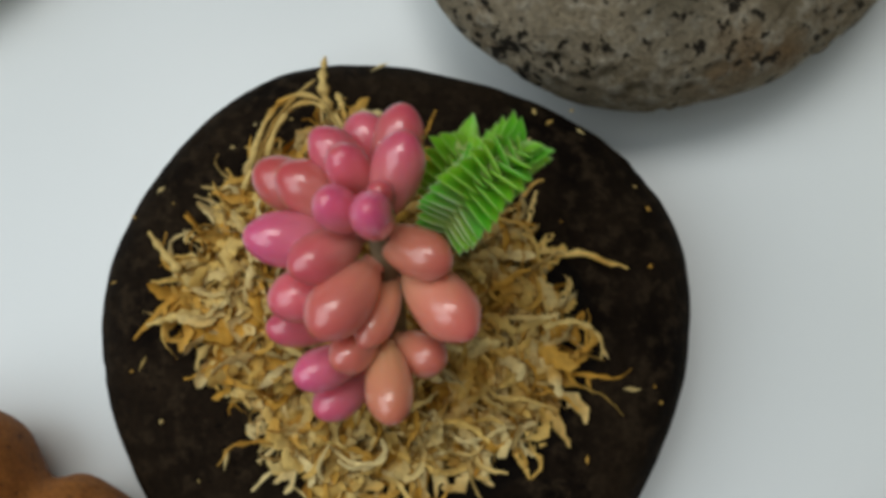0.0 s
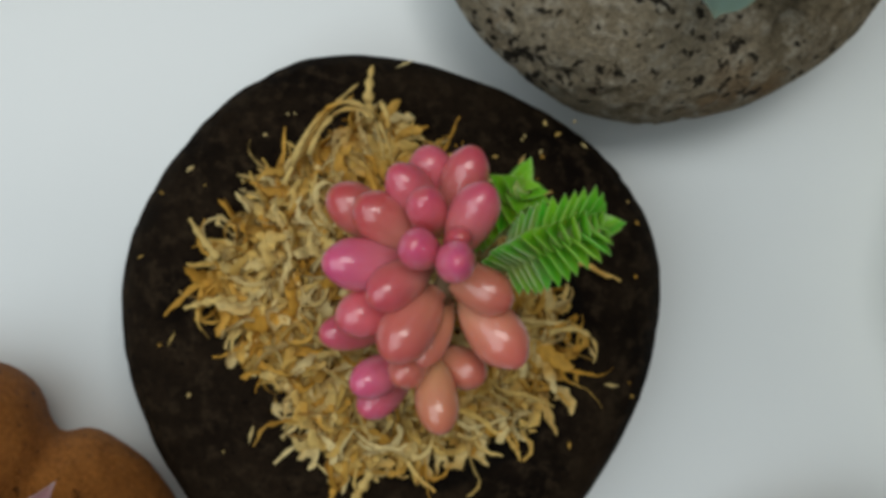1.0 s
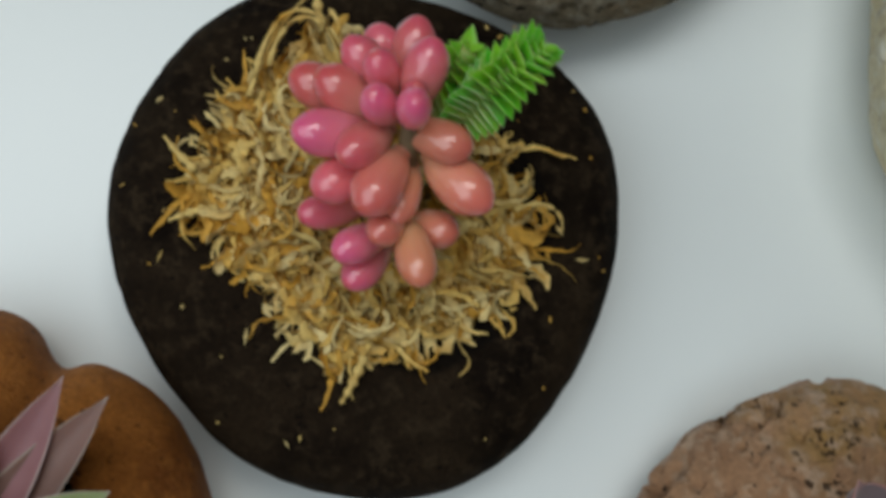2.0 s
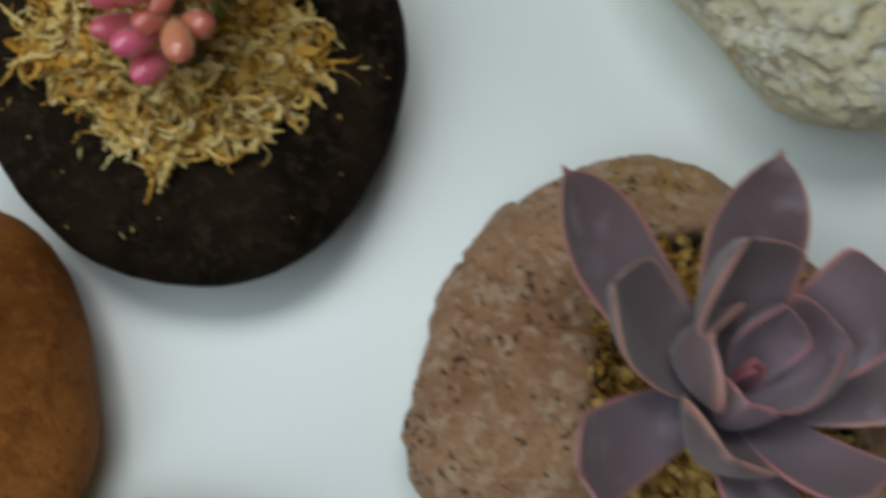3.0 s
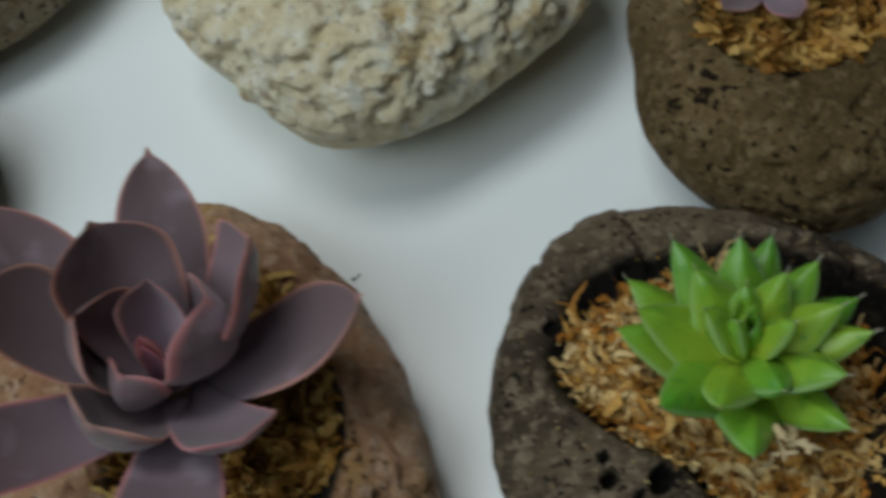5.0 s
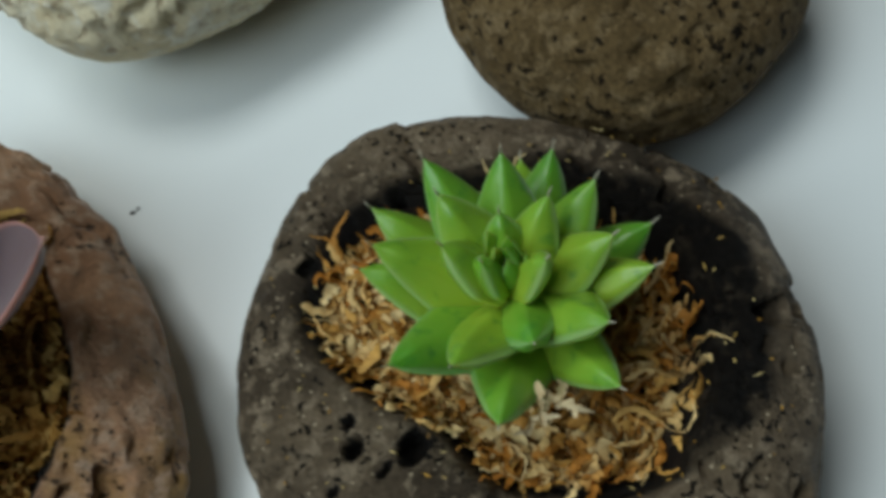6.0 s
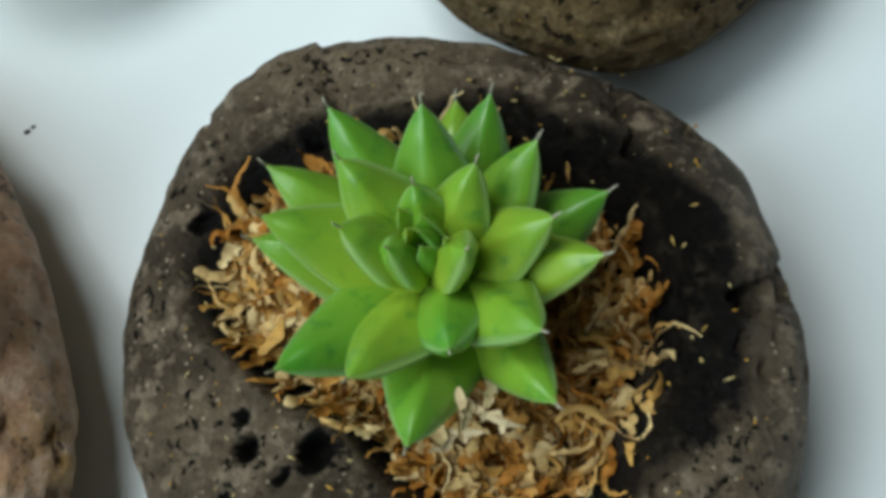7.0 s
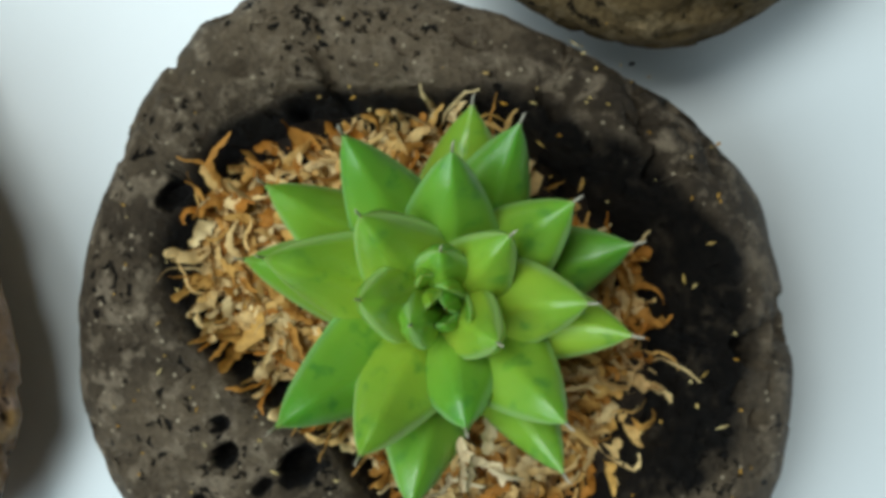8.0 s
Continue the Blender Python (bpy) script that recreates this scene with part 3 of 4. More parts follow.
INNER_PURPLE = [
    (0.1155, -0.0608, 0.0672, 0.0200, 0.043, 0.12, 0.45, -0.45, 0.78, 4.5), (0.0786, -0.0845, 0.0633, 0.0185, 0.043, 0.22, 0.5, -0.2, 0.66, 2.6),
    (0.0881, -0.0495, 0.0726, 0.0215, 0.046, 0.13, 0.55, 0.35, 0.66, 2.8), (0.0800, -0.0640, 0.0662, 0.0185, 0.046, 0.27, 0.80, 0.3, 0.62, 2.4),
    (0.1043, -0.0684, 0.0645, 0.0200, 0.046, 0.27, 0.80, -0.6, 0.62, 2.4), (0.0946, -0.0613, 0.0655, 0.0120, 0.047, 0.14, 0.80, 0.2, 0.62, 2.4),
    (0.0850, -0.0760, 0.0610, 0.0120, 0.046, 0.26, 0.80, 0.0, 0.6, 2.4),
]
for n, (tx, ty, tz, w, fz, sag, cup, turn, widest, blunt) in enumerate(OUTER_PURPLE + INNER_PURPLE):
    out = Vector((tx - hub.x, ty - hub.y, 0)).normalized()
    foot = Vector((hub.x, hub.y, fz)) + out * 0.0025 - hub
    leaf("leaf", PURPLE_LEAF, purple, "", foot=foot, tip=Vector((tx, ty, tz)) - hub, width=w * (1.12 if n > 7 else 1.04), widest=widest, cup=cup, lift=sag, thick=0.16, foot_width=0.5, mucro=0.03, twist=turn, square=blunt)
for tx, ty, tz, w in ((0.0892, -0.0692, 0.0600, 0.0048), (0.0905, -0.0700, 0.0590, 0.0040), (0.0888, -0.0707, 0.0585, 0.004)):
    leaf("leaf", BUD_LEAF, purple, "rosy young leaf", foot=Vector((0, 0, 0.021)), tip=Vector((tx, ty, tz)) - hub, width=w * 1.05, widest=0.5, cup=0.6, lift=0.08, thick=0.3, foot_width=0.6, mucro=0.05)
verts, faces = tube([(0, 0, -0.004), (0.0005, 0.0005, 0.010), (0, 0, 0.021)], [0.0042, 0.004, 0.0034], 12)
mesh_part("stem", verts, faces, STEM, purple, "thick brown stem")

# green rosette
green = tagged(new("rosette"), "bright green rosette of fleshy pointed leaves with bristle tips", "succulent")
green.location = (0.197, -0.104, 0.022)
hub = Vector(green.location)
UPPER_GREEN = [
    (0.1911, -0.0818, 0.0493, 0.0105, 0.034), (0.2028, -0.0867, 0.0508, 0.0105, 0.036),
    (0.2062, -0.0806, 0.0353, 0.0125, 0.027), (0.2112, -0.0849, 0.0425, 0.0110, 0.029),
    (0.2148, -0.0955, 0.0481, 0.0105, 0.032), (0.2212, -0.1023, 0.0398, 0.0115, 0.028),
    (0.2177, -0.1120, 0.0473, 0.0100, 0.032), (0.2135, -0.1068, 0.0516, 0.0098, 0.036),
    (0.2069, -0.0974, 0.0525, 0.0075, 0.040), (0.1914, -0.0913, 0.0540, 0.0095, 0.038),
    (0.1893, -0.1002, 0.0555, 0.0080, 0.041), (0.1790, -0.0932, 0.0501, 0.0110, 0.033),
]
LOWER_GREEN = [
    (0.1804, -0.0849, 0.0460, 0.0110, 0.029), (0.1939, -0.1043, 0.0540, 0.0062, 0.043),
    (0.2028, -0.1083, 0.0556, 0.0068, 0.042), (0.1968, -0.1175, 0.0502, 0.0095, 0.036),
    (0.2079, -0.1192, 0.0518, 0.0108, 0.034), (0.2063, -0.1265, 0.0441, 0.0100, 0.028),
    (0.1878, -0.1260, 0.0461, 0.0120, 0.029), (0.1847, -0.1173, 0.0529, 0.0105, 0.034),
    (0.1755, -0.1125, 0.0495, 0.0115, 0.031), (0.1750, -0.0928, 0.0430, 0.0115, 0.027),
    (0.1990, -0.0972, 0.0525, 0.0068, 0.041),
]
for n, (tx, ty, tz, w, fz) in enumerate(UPPER_GREEN + LOWER_GREEN):
    out = Vector((tx - hub.x, ty - hub.y, 0))
    out = out.normalized() if out.length > 1e-4 else Vector((0, 1, 0))
    foot = Vector((hub.x, hub.y, fz)) + out * 0.0015 - hub
    tip = Vector((tx, ty, tz)) - hub
    leaf("leaf", GREEN_LEAF, green, "", foot=foot, tip=tip, width=w * (1.16 if w > 0.0095 else 1.2), widest=0.4, cup=-0.12, bulge=0.8, lift=0.02, thick=0.25 if w > 0.0095 else 0.3, foot_width=0.85, mucro=0.03, nu=22, nv=12, square=1.2, keel=-0.14, twist=0.22 * math.sin(n * 2.7))
    d = (tip - foot).normalized()
    verts, faces = tube([tip - d * 0.0005, tip + d * 0.0005 + Vector((0, 0, 0.0002)), tip + d * 0.0009 + Vector((0.0002, 0, 0.0005))], [0.0002, 0.00013, 0.00004], 5)
    mesh_part("bristle", verts, faces, BRISTLE, green, "pale bristle tip")
for k in range(7):
    a = k * 2.4
    tip = Vector((0.0004 + (0.0005 + 0.0006 * k) * math.cos(a), 0.0006 + (0.0005 + 0.0006 * k) * math.sin(a), 0.0315 - 0.0001 * k))
    leaf("leaf", GREEN_LEAF, green, "", foot=Vector((0.0002, 0.0002, 0.014)), tip=tip, width=0.0052, widest=0.45, cup=0.12, lift=0.03, thick=0.34, foot_width=0.8, mucro=0.05, nu=12, nv=8, square=1.25)
verts, faces = tube([(0, 0, -0.004), (0, 0, 0.006), (0, 0, 0.013)], [0.0035, 0.0038, 0.003], 10)
mesh_part("stem", verts, faces, STEM, green, "short stem hidden under the leaves")

# rosy rosette in the rust-brown stone
rosy = tagged(new("rosette"), "rosy and pale green rosette with pointed leaves", "succulent")
rosy.location = (-0.076, -0.034, 0.024)
hub = Vector(rosy.location)
for tx, ty, tz, w, m in ((-0.0500, -0.0078, 0.0473, 0.009, ROSE_LEAF), (-0.0487, -0.0206, 0.0640, 0.0095, PALE_LEAF), (-0.0447, -0.0251, 0.0474, 0.008, ROSE_LEAF),
                         (-0.0456, -0.0311, 0.0610, 0.010, ROSE_LEAF), (-0.0562, -0.0044, 0.0480, 0.009, ROSE_LEAF), (-0.070, 0.000, 0.050, 0.012, ROSE_LEAF), (-0.090, -0.005, 0.050, 0.012, ROSE_LEAF),
                         (-0.105, -0.025, 0.052, 0.012, PALE_LEAF), (-0.10, -0.05, 0.05, 0.012, ROSE_LEAF), (-0.075, -0.066, 0.05, 0.012, ROSE_LEAF), (-0.055, -0.056, 0.052, 0.012, ROSE_LEAF)):
    out = Vector((tx - hub.x, ty - hub.y, 0)).normalized()
    leaf("leaf", m, rosy, "", foot=out * 0.003 + Vector((0, 0, 0.012)), tip=Vector((tx, ty, tz)) - hub, width=w, widest=0.4, cup=0.45, lift=0.08, thick=0.12, foot_width=0.5, mucro=0.05, nu=20, nv=10, square=1.4)
verts, faces = tube([(0, 0, -0.004), (0, 0, 0.006), (0, 0, 0.014)], [0.0035, 0.0035, 0.003], 10)
mesh_part("stem", verts, faces, STEM, rosy, "short brown stem")

# blue-green rosette in the grey stone, purple one in the tan stone
blue = tagged(new("rosette"), "blue-green waxy rosette with broad rounded leaves", "succulent")
blue.location = (0.050, 0.112, 0.034)
for k in range(7):
    a = -2.25 + k * 2 * math.pi / 7
    r = 0.0463 if k == 0 else 0.036
    leaf("leaf", BLUE_LEAF, blue, "", foot=Vector((0.002 * math.cos(a), 0.002 * math.sin(a), 0.008)), tip=Vector((r * math.cos(a) * (0.34 if k == 0 else 1) , r * math.sin(a), 0.0225)) if k else Vector((-0.0150, -0.0425, 0.0230)), width=0.0135, widest=0.72, cup=0.3, lift=0.06, thick=0.16, foot_width=0.45, mucro=0.03, square=2.6)
verts, faces = tube([(0, 0, -0.004), (0, 0, 0.005), (0, 0, 0.011)], [0.0035, 0.0035, 0.003], 10)
mesh_part("stem", verts, faces, STEM, blue, "short stem")

mauve = tagged(new("rosette"), "small mauve rosette in a mossy hollow", "succulent")
mauve.location = (0.2415, -0.020, 0.029)
for k in range(6):
    a = -1.62 + k * 2 * math.pi / 6
    leaf("leaf", PURPLE_LEAF, mauve, "", foot=Vector((0.002 * math.cos(a), 0.002 * math.sin(a), 0.004)), tip=Vector((0.0165 * math.cos(a), 0.0165 * math.sin(a), 0.0105)), width=0.0085, widest=0.62, cup=0.3, lift=0.06, thick=0.16, foot_width=0.45, mucro=0.05)
verts, faces = tube([(0, 0, -0.003), (0, 0, 0.002), (0, 0, 0.007)], [0.003, 0.003, 0.0025], 10)
mesh_part("stem", verts, faces, STEM, mauve, "short stem")

# ---- moss ----
def moss_material(name, pale, straw, ochre):
    m, nodes, links, bsdf = mat(name)
    geo = nodes.new("ShaderNodeNewGeometry")
    r = nodes.new("ShaderNodeValToRGB")
    r.color_ramp.elements[0].color, r.color_ramp.elements[1].color = (*ochre, 1), (*pale, 1)
    r.color_ramp.elements[0].position, r.color_ramp.elements[1].position = 0.1, 0.95
    r.color_ramp.elements.new(0.45).color = (*straw, 1)
    links.new(geo.outputs["Random Per Island"], r.inputs[0])
    co = nodes.new("ShaderNodeTexCoord").outputs["Object"]
    n = node(nodes, "ShaderNodeTexNoise", Scale=700, Detail=4.0)
    patch = node(nodes, "ShaderNodeTexNoise", Scale=90, Detail=2.0)
    links.new(co, n.inputs["Vector"])
    links.new(co, patch.inputs["Vector"])
    col = mix(nodes, links, ramp(nodes, links, patch.outputs[0], 0.55, 0.75), r.outputs[0], ochre)
    col = mix(nodes, links, ramp(nodes, links, n.outputs[0], 0.3, 0.7), mix(nodes, links, 0.4, col, (0.1, 0.04, 0.01)), col)
    links.new(col, bsdf.inputs["Base Color"])
    bsdf.inputs["Roughness"].default_value = 0.7
    bsdf.inputs["Specular IOR Level"].default_value = 0.25
    b = node(nodes, "ShaderNodeBump", Strength=0.4, Distance=0.0004)
    links.new(n.outputs[0], b.inputs["Height"])
    links.new(b.outputs[0], bsdf.inputs["Normal"])
    return m


STRAW_MOSS = moss_material("straw_moss", (0.9, 0.73, 0.34), (0.82, 0.57, 0.16), (0.68, 0.36, 0.045))
RUST_MOSS = moss_material("rust_moss", (0.86, 0.66, 0.32), (0.7, 0.41, 0.1), (0.45, 0.18, 0.02))
OCHRE_MOSS = moss_material("ochre_moss", (0.7, 0.47, 0.15), (0.5, 0.27, 0.05), (0.26, 0.11, 0.015))


def strand(rnd, verts, faces, p, way, length, width, curl, floor, steps=6):
    """One curled ribbon, folded along its middle and tapering to both ends."""
    k = len(verts)
    up = Vector((0, 0, 1))
    turn = rnd.uniform(-curl, curl)
    roll = rnd.uniform(0, math.pi)
    for i in range(steps + 1):
        u = i / steps
        way = (Matrix.Rotation(turn / steps + rnd.uniform(-0.5, 0.5), 3, "Z") @ way + up * rnd.uniform(-0.3, 0.28)).normalized()
        side = way.cross(up)
        side = side.normalized() if side.length > 1e-3 else Vector((1, 0, 0))
        side.rotate(Matrix.Rotation(roll + u * turn * 0.6, 3, way))
        lift = side.cross(way)
        w = width * (0.25 + 0.75 * math.sin(math.pi * min(1, 0.12 + 0.85 * u))) * (1.15 if i % 2 else 0.75) * rnd.uniform(0.7, 1.25) / 2
        verts += [p - side * w, p + lift * w * 0.7, p + side * w]
        p = p + way * length / steps
        low = floor(p.x, p.y)
        if p.z < low:
            p.z = low + 0.0003
    for i in range(steps):
        a = k + i * 3
        faces += [(a, a + 1, a + 4, a + 3), (a + 1, a + 2, a + 5, a + 4)]


def moss(label, material, radius, centre, floor, count, seed, mound=0.004, size=1.0, curl=2.0, keep=None, out=0.5, wide=1.0):
    """A tuft of dried moss: radius(angle) is its outline, floor(x, y) the surface that carries it."""
    rnd = random.Random(seed)
    verts, faces = [], []
    cx, cy = centre
    for _ in range(count):
        th = rnd.uniform(0, 2 * math.pi)
        q = math.sqrt(rnd.random())
        r = radius(th) * q * 0.93
        x, y = cx + r * math.cos(th), cy + r * math.sin(th)
        if keep and not keep(x, y):
            continue
        z = floor(x, y) + mound * (1 - q ** 2.5) * rnd.uniform(0.35, 1.1) + rnd.uniform(0.0, 0.0012)
        a = th + rnd.gauss(0, 1.3) if rnd.random() < out else rnd.uniform(0, 2 * math.pi)
        way = Vector((math.cos(a), math.sin(a), rnd.uniform(-0.25, 0.35))).normalized()
        if rnd.random() < 0.22:
            strand(rnd, verts, faces, Vector((x, y, z)), way, size * rnd.uniform(0.009, 0.017), wide * size * rnd.uniform(0.0008, 0.0015), curl * 1.3, floor, 11)
        else:
            strand(rnd, verts, faces, Vector((x, y, z)), way, size * rnd.uniform(0.005, 0.010), wide * size * rnd.uniform(0.0016, 0.0034), curl, floor, 8)
    # felted bed under the strands
    n = 72
    bed = len(verts)
    for i in range(25):
        q = i / 24
        for j in range(n):
            th = 2 * math.pi * j / n
            r = radius(th) * q * 0.8
            x, y = cx + r * math.cos(th), cy + r * math.sin(th)
            verts.append(Vector((x, y, floor(x, y) + mound * 0.75 * (1 - q ** 2) + 0.0016 * noise.noise(Vector((x, y, 0)) * 420) - (0.003 if keep and not keep(x, y) else 0))))
    faces += [(bed + i * n + j, bed + i * n + (j + 1) % n, bed + (i + 1) * n + (j + 1) % n, bed + (i + 1) * n + j) for i in range(24) for j in range(n)]
    me = bpy.data.meshes.new("moss")
    at = Vector((cx, cy, floor(cx, cy)))
    me.from_pydata([tuple(v - at) for v in verts], [], faces)
    me.materials.append(material)
    me.polygons.foreach_set("use_smooth", [True] * len(me.polygons))
    ob = new("moss", me)
    ob.location = at
    return tagged(ob, label, "moss", kind="stuff")


def surface_of(ob):
    """Height of a stone's upper skin by place, from its own mesh."""
    cell, table_ = 0.002, {}
    for v in ob.data.vertices:
        if v.co.z > 0.006:
            key = (round(v.co.x / cell), round(v.co.y / cell))
            table_[key] = max(table_.get(key, 0), v.co.z)

    def height(x, y):
        i, j = round((x - ob.location.x) / cell), round((y - ob.location.y) / cell)
        for ring in range(4):
            found = [table_[(i + a, j + b)] for a in range(-ring, ring + 1) for b in range(-ring, ring + 1) if (i + a, j + b) in table_]
            if found:
                return sum(found) / len(found)
        return 0.001
    return height


SOIL = plain_material("damp_soil", (0.03, 0.02, 0.012), 0.85, 0.7, 500, 1.0, 1200, 0.2)


def soil(ob, radius, centre):
    """Damp crumbly soil on the floor of a stone's hollow, a part of the planter."""
    floor, n, verts = surface_of(ob), 60, []
    for i in range(21):
        for j in range(n):
            th = 2 * math.pi * j / n
            r = radius(th) * i / 20
            x, y = centre[0] + r * math.cos(th), centre[1] + r * math.sin(th)
            h = noise.noise(Vector((x, y, 0)) * 350) + 0.6 * noise.noise(Vector((x, y, 5)) * 900)
            verts.append(Vector((x, y, floor(x, y) + 0.0012 * (1 - (i / 20) ** 4) + 0.0009 * h - 0.0012 * (i / 20) ** 6)) - ob.location)
    faces = [(i * n + j, i * n + (j + 1) % n, (i + 1) * n + (j + 1) % n, (i + 1) * n + j) for i in range(20) for j in range(n)]
    return mesh_part("soil", verts, faces, SOIL, ob, "dark damp soil in the hollow")


moss("straw-coloured dried sphagnum moss round the sedum", STRAW_MOSS, waved([0.0306, 0.0018, 0.00067, 0.00113, -0.0031, 0.00116, 0.00036, 0.00127, -0.00038, -0.00187, 0.0001], 0.003), (-0.008, 0.023), surface_of(dark_stone), 2700, 11, 0.0065, 0.95, 3.0, None, 0.3, 0.95)
moss("rusty brown dried moss in the hollow of the lava stone", RUST_MOSS, waved(GREEN_HOLLOW, 0.0035), (0.192, -0.106), surface_of(green_stone), 2600, 12, 0.0045, 0.66, 2.0, lambda x, y: y < -0.0805 and not (x > 0.2095 and y > -0.1), 0.15, 1.3)
moss("ochre damp moss in the hollow of the tuff stone", OCHRE_MOSS, lobed(0.029, (2, -0.005, 0.0)), (0.0925, -0.072), surface_of(pink_stone), 1500, 13, 0.005, 0.75, 2.0, None, 0.2, 1.8)
moss("ochre moss filling the hollow of the tan stone", OCHRE_MOSS, lobed(0.0215, (2, 0.001, 0)), (0.245, -0.027), surface_of(brown_stone), 700, 14, 0.002, 0.8, 2.0, None, 0.2, 1.5)
moss("ochre moss round the rosy rosette", OCHRE_MOSS, lobed(0.020, (3, 0.002, 0)), (-0.074, -0.036), surface_of(orange_stone), 600, 15, 0.003, 0.9, 2.0)
moss("straw moss round the blue-green rosette", RUST_MOSS, lobed(0.018), (0.050, 0.112), surface_of(grey_stone), 400, 16, 0.002, 0.8, 2.0)

soil(green_stone, waved(GREEN_HOLLOW, 0.004), (0.192, -0.106))
soil(pink_stone, lobed(0.027, (2, -0.004, 0.0)), (0.0925, -0.072))
soil(brown_stone, lobed(0.018), (0.2435, -0.026))
soil(orange_stone, lobed(0.018), (-0.074, -0.035))
soil(grey_stone, lobed(0.016), (0.050, 0.112))

# long loose fibres that arch out of the sedum's moss
LOOPS = [
    ((-0.026, 0.044, 0.037), (-0.0225, 0.058, 0.044), (-0.013, 0.0575, 0.043), (-0.0095, 0.043, 0.037)), ((-0.0235, 0.046, 0.037), (-0.021, 0.056, 0.041), (-0.014, 0.056, 0.042), (-0.0115, 0.046, 0.038)),
    ((-0.027, 0.041, 0.036), (-0.024, 0.050, 0.039), (-0.0195, 0.055, 0.039), (-0.0165, 0.058, 0.038)), ((-0.014, 0.052, 0.038), (-0.0155, 0.055, 0.040), (-0.0152, 0.058, 0.041), (-0.0148, 0.0605, 0.041)),
    ((-0.013, 0.055, 0.040), (-0.0122, 0.053, 0.042), (-0.0115, 0.051, 0.041), (-0.0108, 0.0485, 0.038)),
]
ENDS = [
    ((-0.034, 0.0265, 0.034), (-0.037, 0.029, 0.035), (-0.039, 0.0315, 0.0355), (-0.0412, 0.0345, 0.035)), ((-0.033, 0.022, 0.034), (-0.036, 0.0225, 0.0345), (-0.0385, 0.0215, 0.034), (-0.041, 0.0205, 0.034)),
    ((0.018, 0.020, 0.036), (0.023, 0.0225, 0.037), (0.0275, 0.020, 0.0365), (0.0265, 0.0155, 0.035)), ((-0.010, -0.004, 0.034), (-0.0115, -0.0075, 0.035), (-0.013, -0.0095, 0.0345), (-0.0142, -0.0115, 0.033)),
]
for k, curve in enumerate(LOOPS + ENDS):
    a, b, c, d = (Vector(p) for p in curve)
    way = [a * (1 - u) ** 3 + b * 3 * u * (1 - u) ** 2 + c * 3 * u * u * (1 - u) + d * u ** 3 + Vector((0, 0, 0.0003 * math.sin(9 * u + k))) for u in (i / 16 for i in range(17))]
    girth = 0.0011 if k in (3, 5, 6, 8) else 0.0006
    verts, faces = tube([p - a for p in way], [girth * (1 - 0.7 * (i / 16) ** 2) * (0.8 + 0.3 * math.sin(i * 1.7 + k)) for i in range(17)], 6)
    me = bpy.data.meshes.new("moss_fibre")
    me.from_pydata([(v.x, v.y, v.z) for v in verts], [], faces)
    me.materials.append(STRAW_MOSS)
    me.polygons.foreach_set("use_smooth", [True] * len(me.polygons))
    fibre = new("moss_fibre", me)
    fibre.location = a
    tagged(fibre, "long straw-coloured fibre arching out of the moss", "moss", "loose moss fibres")

# a pale tuft caught under the green rosette
rnd, verts, faces = random.Random(31), [], []
for k in range(8):
    strand(rnd, verts, faces, Vector((rnd.uniform(-0.003, 0.003), rnd.uniform(-0.002, 0.002), rnd.uniform(0.0, 0.004))), Vector((rnd.uniform(-1, 1), rnd.uniform(-1, 0.6), rnd.uniform(-0.2, 0.5))).normalized(), 0.005, 0.0018, 1.5, lambda x, y: -0.01, 6)
me = bpy.data.meshes.new("moss_tuft")
me.from_pydata([tuple(v) for v in verts], [], faces)
me.materials.append(plain_material("bleached_moss", (0.78, 0.62, 0.36), 0.7, 0.3, 300, 0.4, 900, 0.3))
tuft = new("moss_tuft", me)
tuft.location = (0.1955, -0.1225, 0.0375)
tagged(tuft, "bleached tuft of dried moss under the green rosette", "moss")


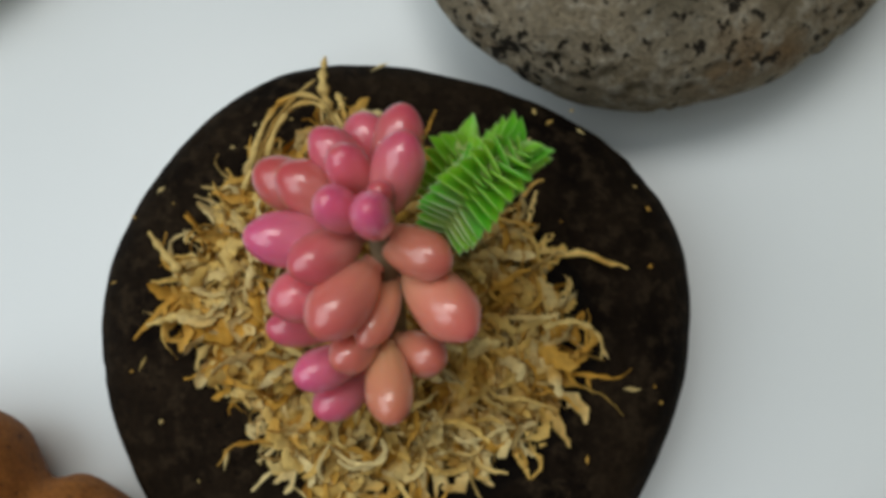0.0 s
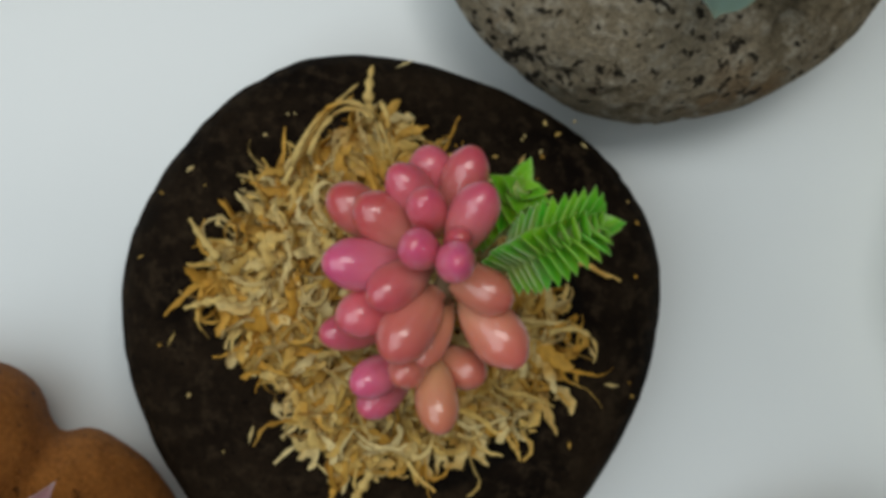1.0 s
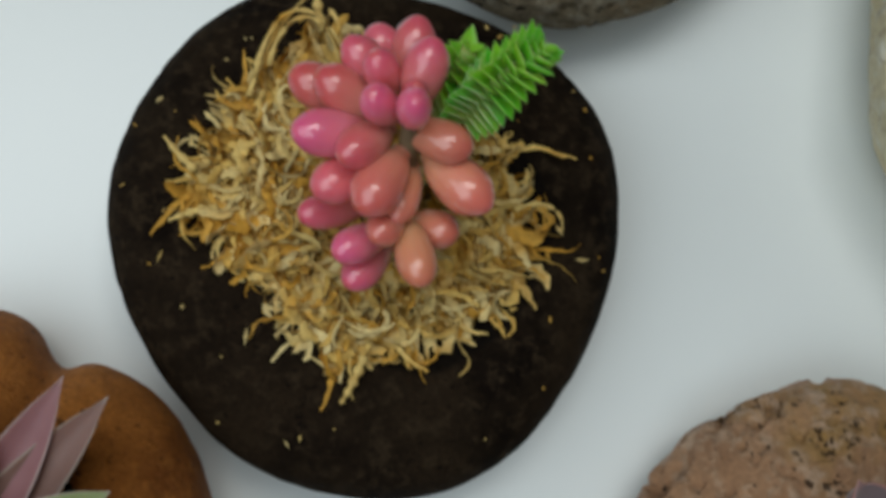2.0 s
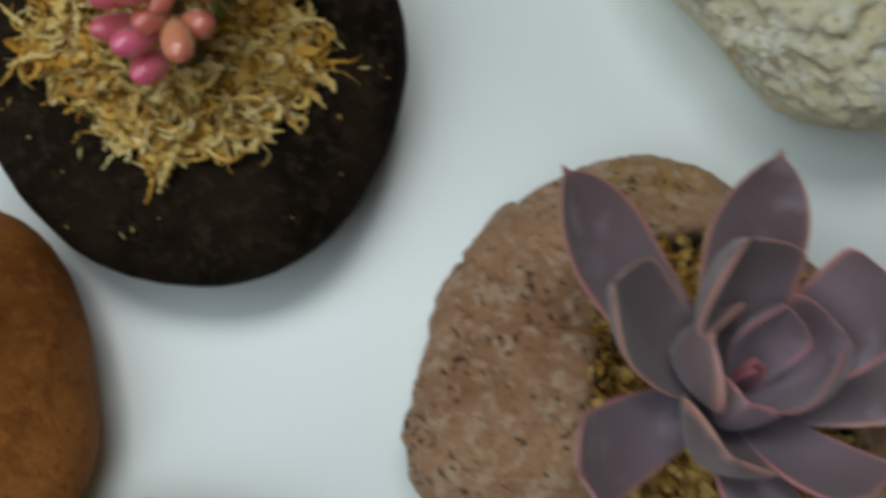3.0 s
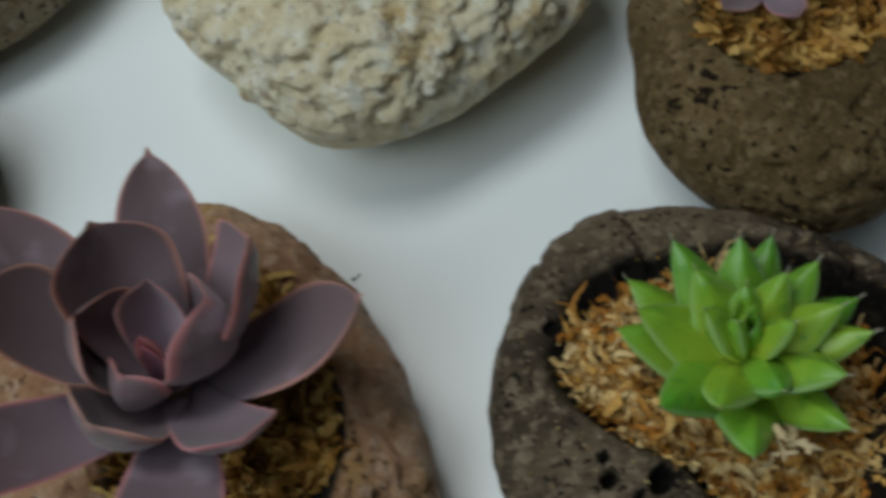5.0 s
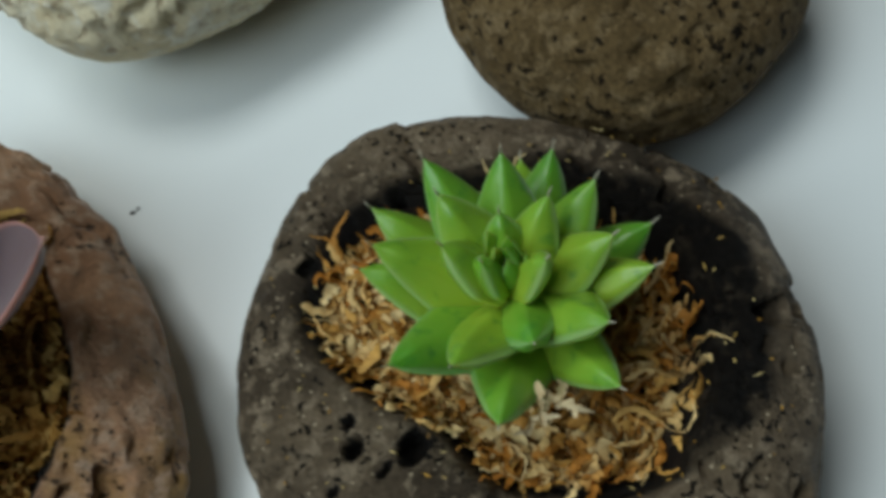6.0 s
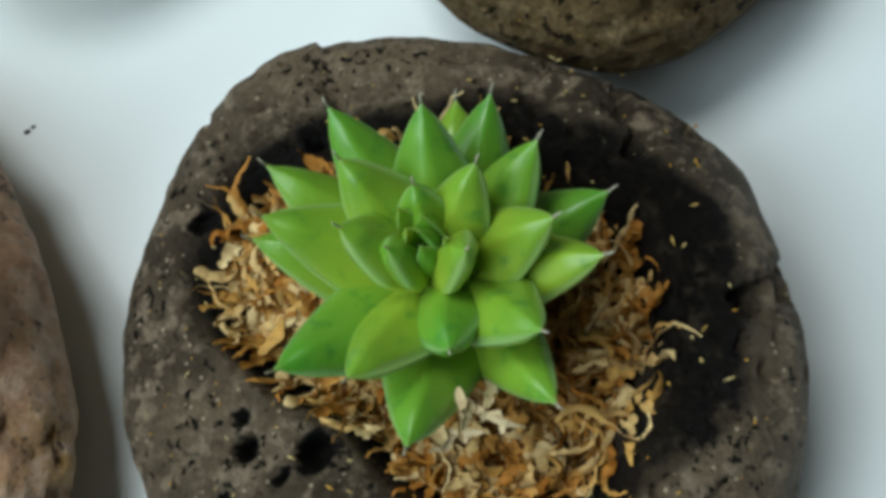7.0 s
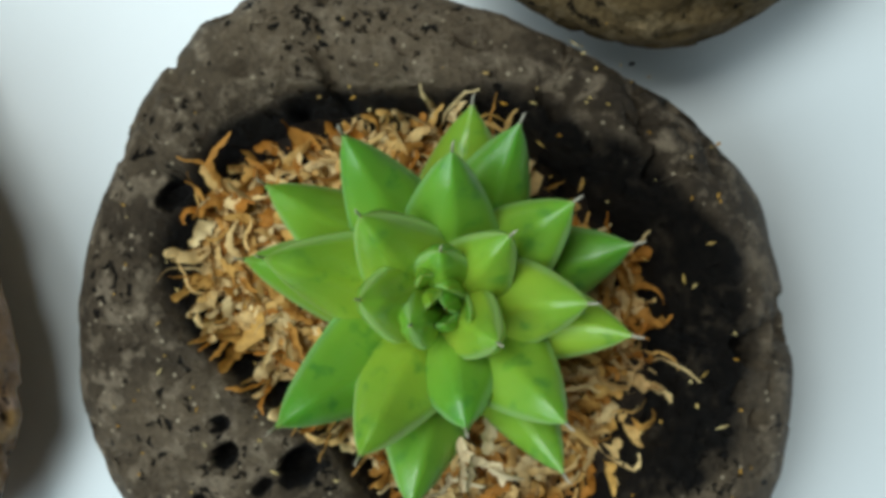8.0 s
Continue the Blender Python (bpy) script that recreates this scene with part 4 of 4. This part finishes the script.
def crumbs(label, material, ob, centre, reach, inner, count, seed, size):
    """Loose pale crumbs of moss lying on a stone."""
    rnd, floor = random.Random(seed), surface_of(ob)
    verts, faces = [], []
    for _ in range(count):
        th, q = rnd.uniform(0, 2 * math.pi), rnd.uniform(inner, 1.0)
        x, y = centre[0] + reach * q * math.cos(th), centre[1] + reach * q * math.sin(th)
        z = floor(x, y)
        if z < 0.012:
            continue
        k, a = len(verts), rnd.uniform(0, math.pi)
        l, w = size * rnd.choice((0.3, 0.4, 0.5, 0.7, 1.0, 1.9)) * rnd.uniform(0.7, 1.3), size * rnd.uniform(0.25, 0.6)
        u, v = Vector((math.cos(a), math.sin(a), 0)), Vector((-math.sin(a), math.cos(a), 0))
        p = Vector((x, y, z + 0.0002))
        verts += [p - u * l, p - v * w * 0.8 + u * l * 0.2, p + u * l, p + v * w, p + Vector((0, 0, w * 0.9))]
        faces += [(k, k + 1, k + 4), (k + 1, k + 2, k + 4), (k + 2, k + 3, k + 4), (k + 3, k, k + 4)]
    me = bpy.data.meshes.new("moss_crumbs")
    at = ob.location.copy()
    me.from_pydata([tuple(v - at) for v in verts], [], faces)
    me.materials.append(material)
    o = new("moss_crumbs", me)
    o.location = at
    return tagged(o, label, "crumbs", kind="stuff")


crumbs("pale crumbs of moss on the dark stone", STRAW_MOSS, dark_stone, (-0.003, 0.021), 0.047, 0.62, 55, 21, 0.00075)
crumbs("tiny pale crumbs on the lava stone", STRAW_MOSS, green_stone, (0.194, -0.106), 0.046, 0.5, 150, 22, 0.00045)

for x, y, r in ((0.1262, -0.0399, 0.0007), (0.1276, -0.0394, 0.0005), (0.2316, -0.0772, 0.0005)):
    bm = bmesh.new()
    bmesh.ops.create_icosphere(bm, subdivisions=2, radius=r, matrix=Matrix.LocRotScale((0, 0, 0.0001), None, (1, 0.6, 0.3)))
    for v in bm.verts:
        v.co += v.co.normalized() * 0.0001 * noise.noise(v.co * 4000)
    o = part("grit", bm, SPECK)
    o.location = (x, y, 0.0001)
    tagged(o, "tiny dark speck of grit on the white table", "grit")
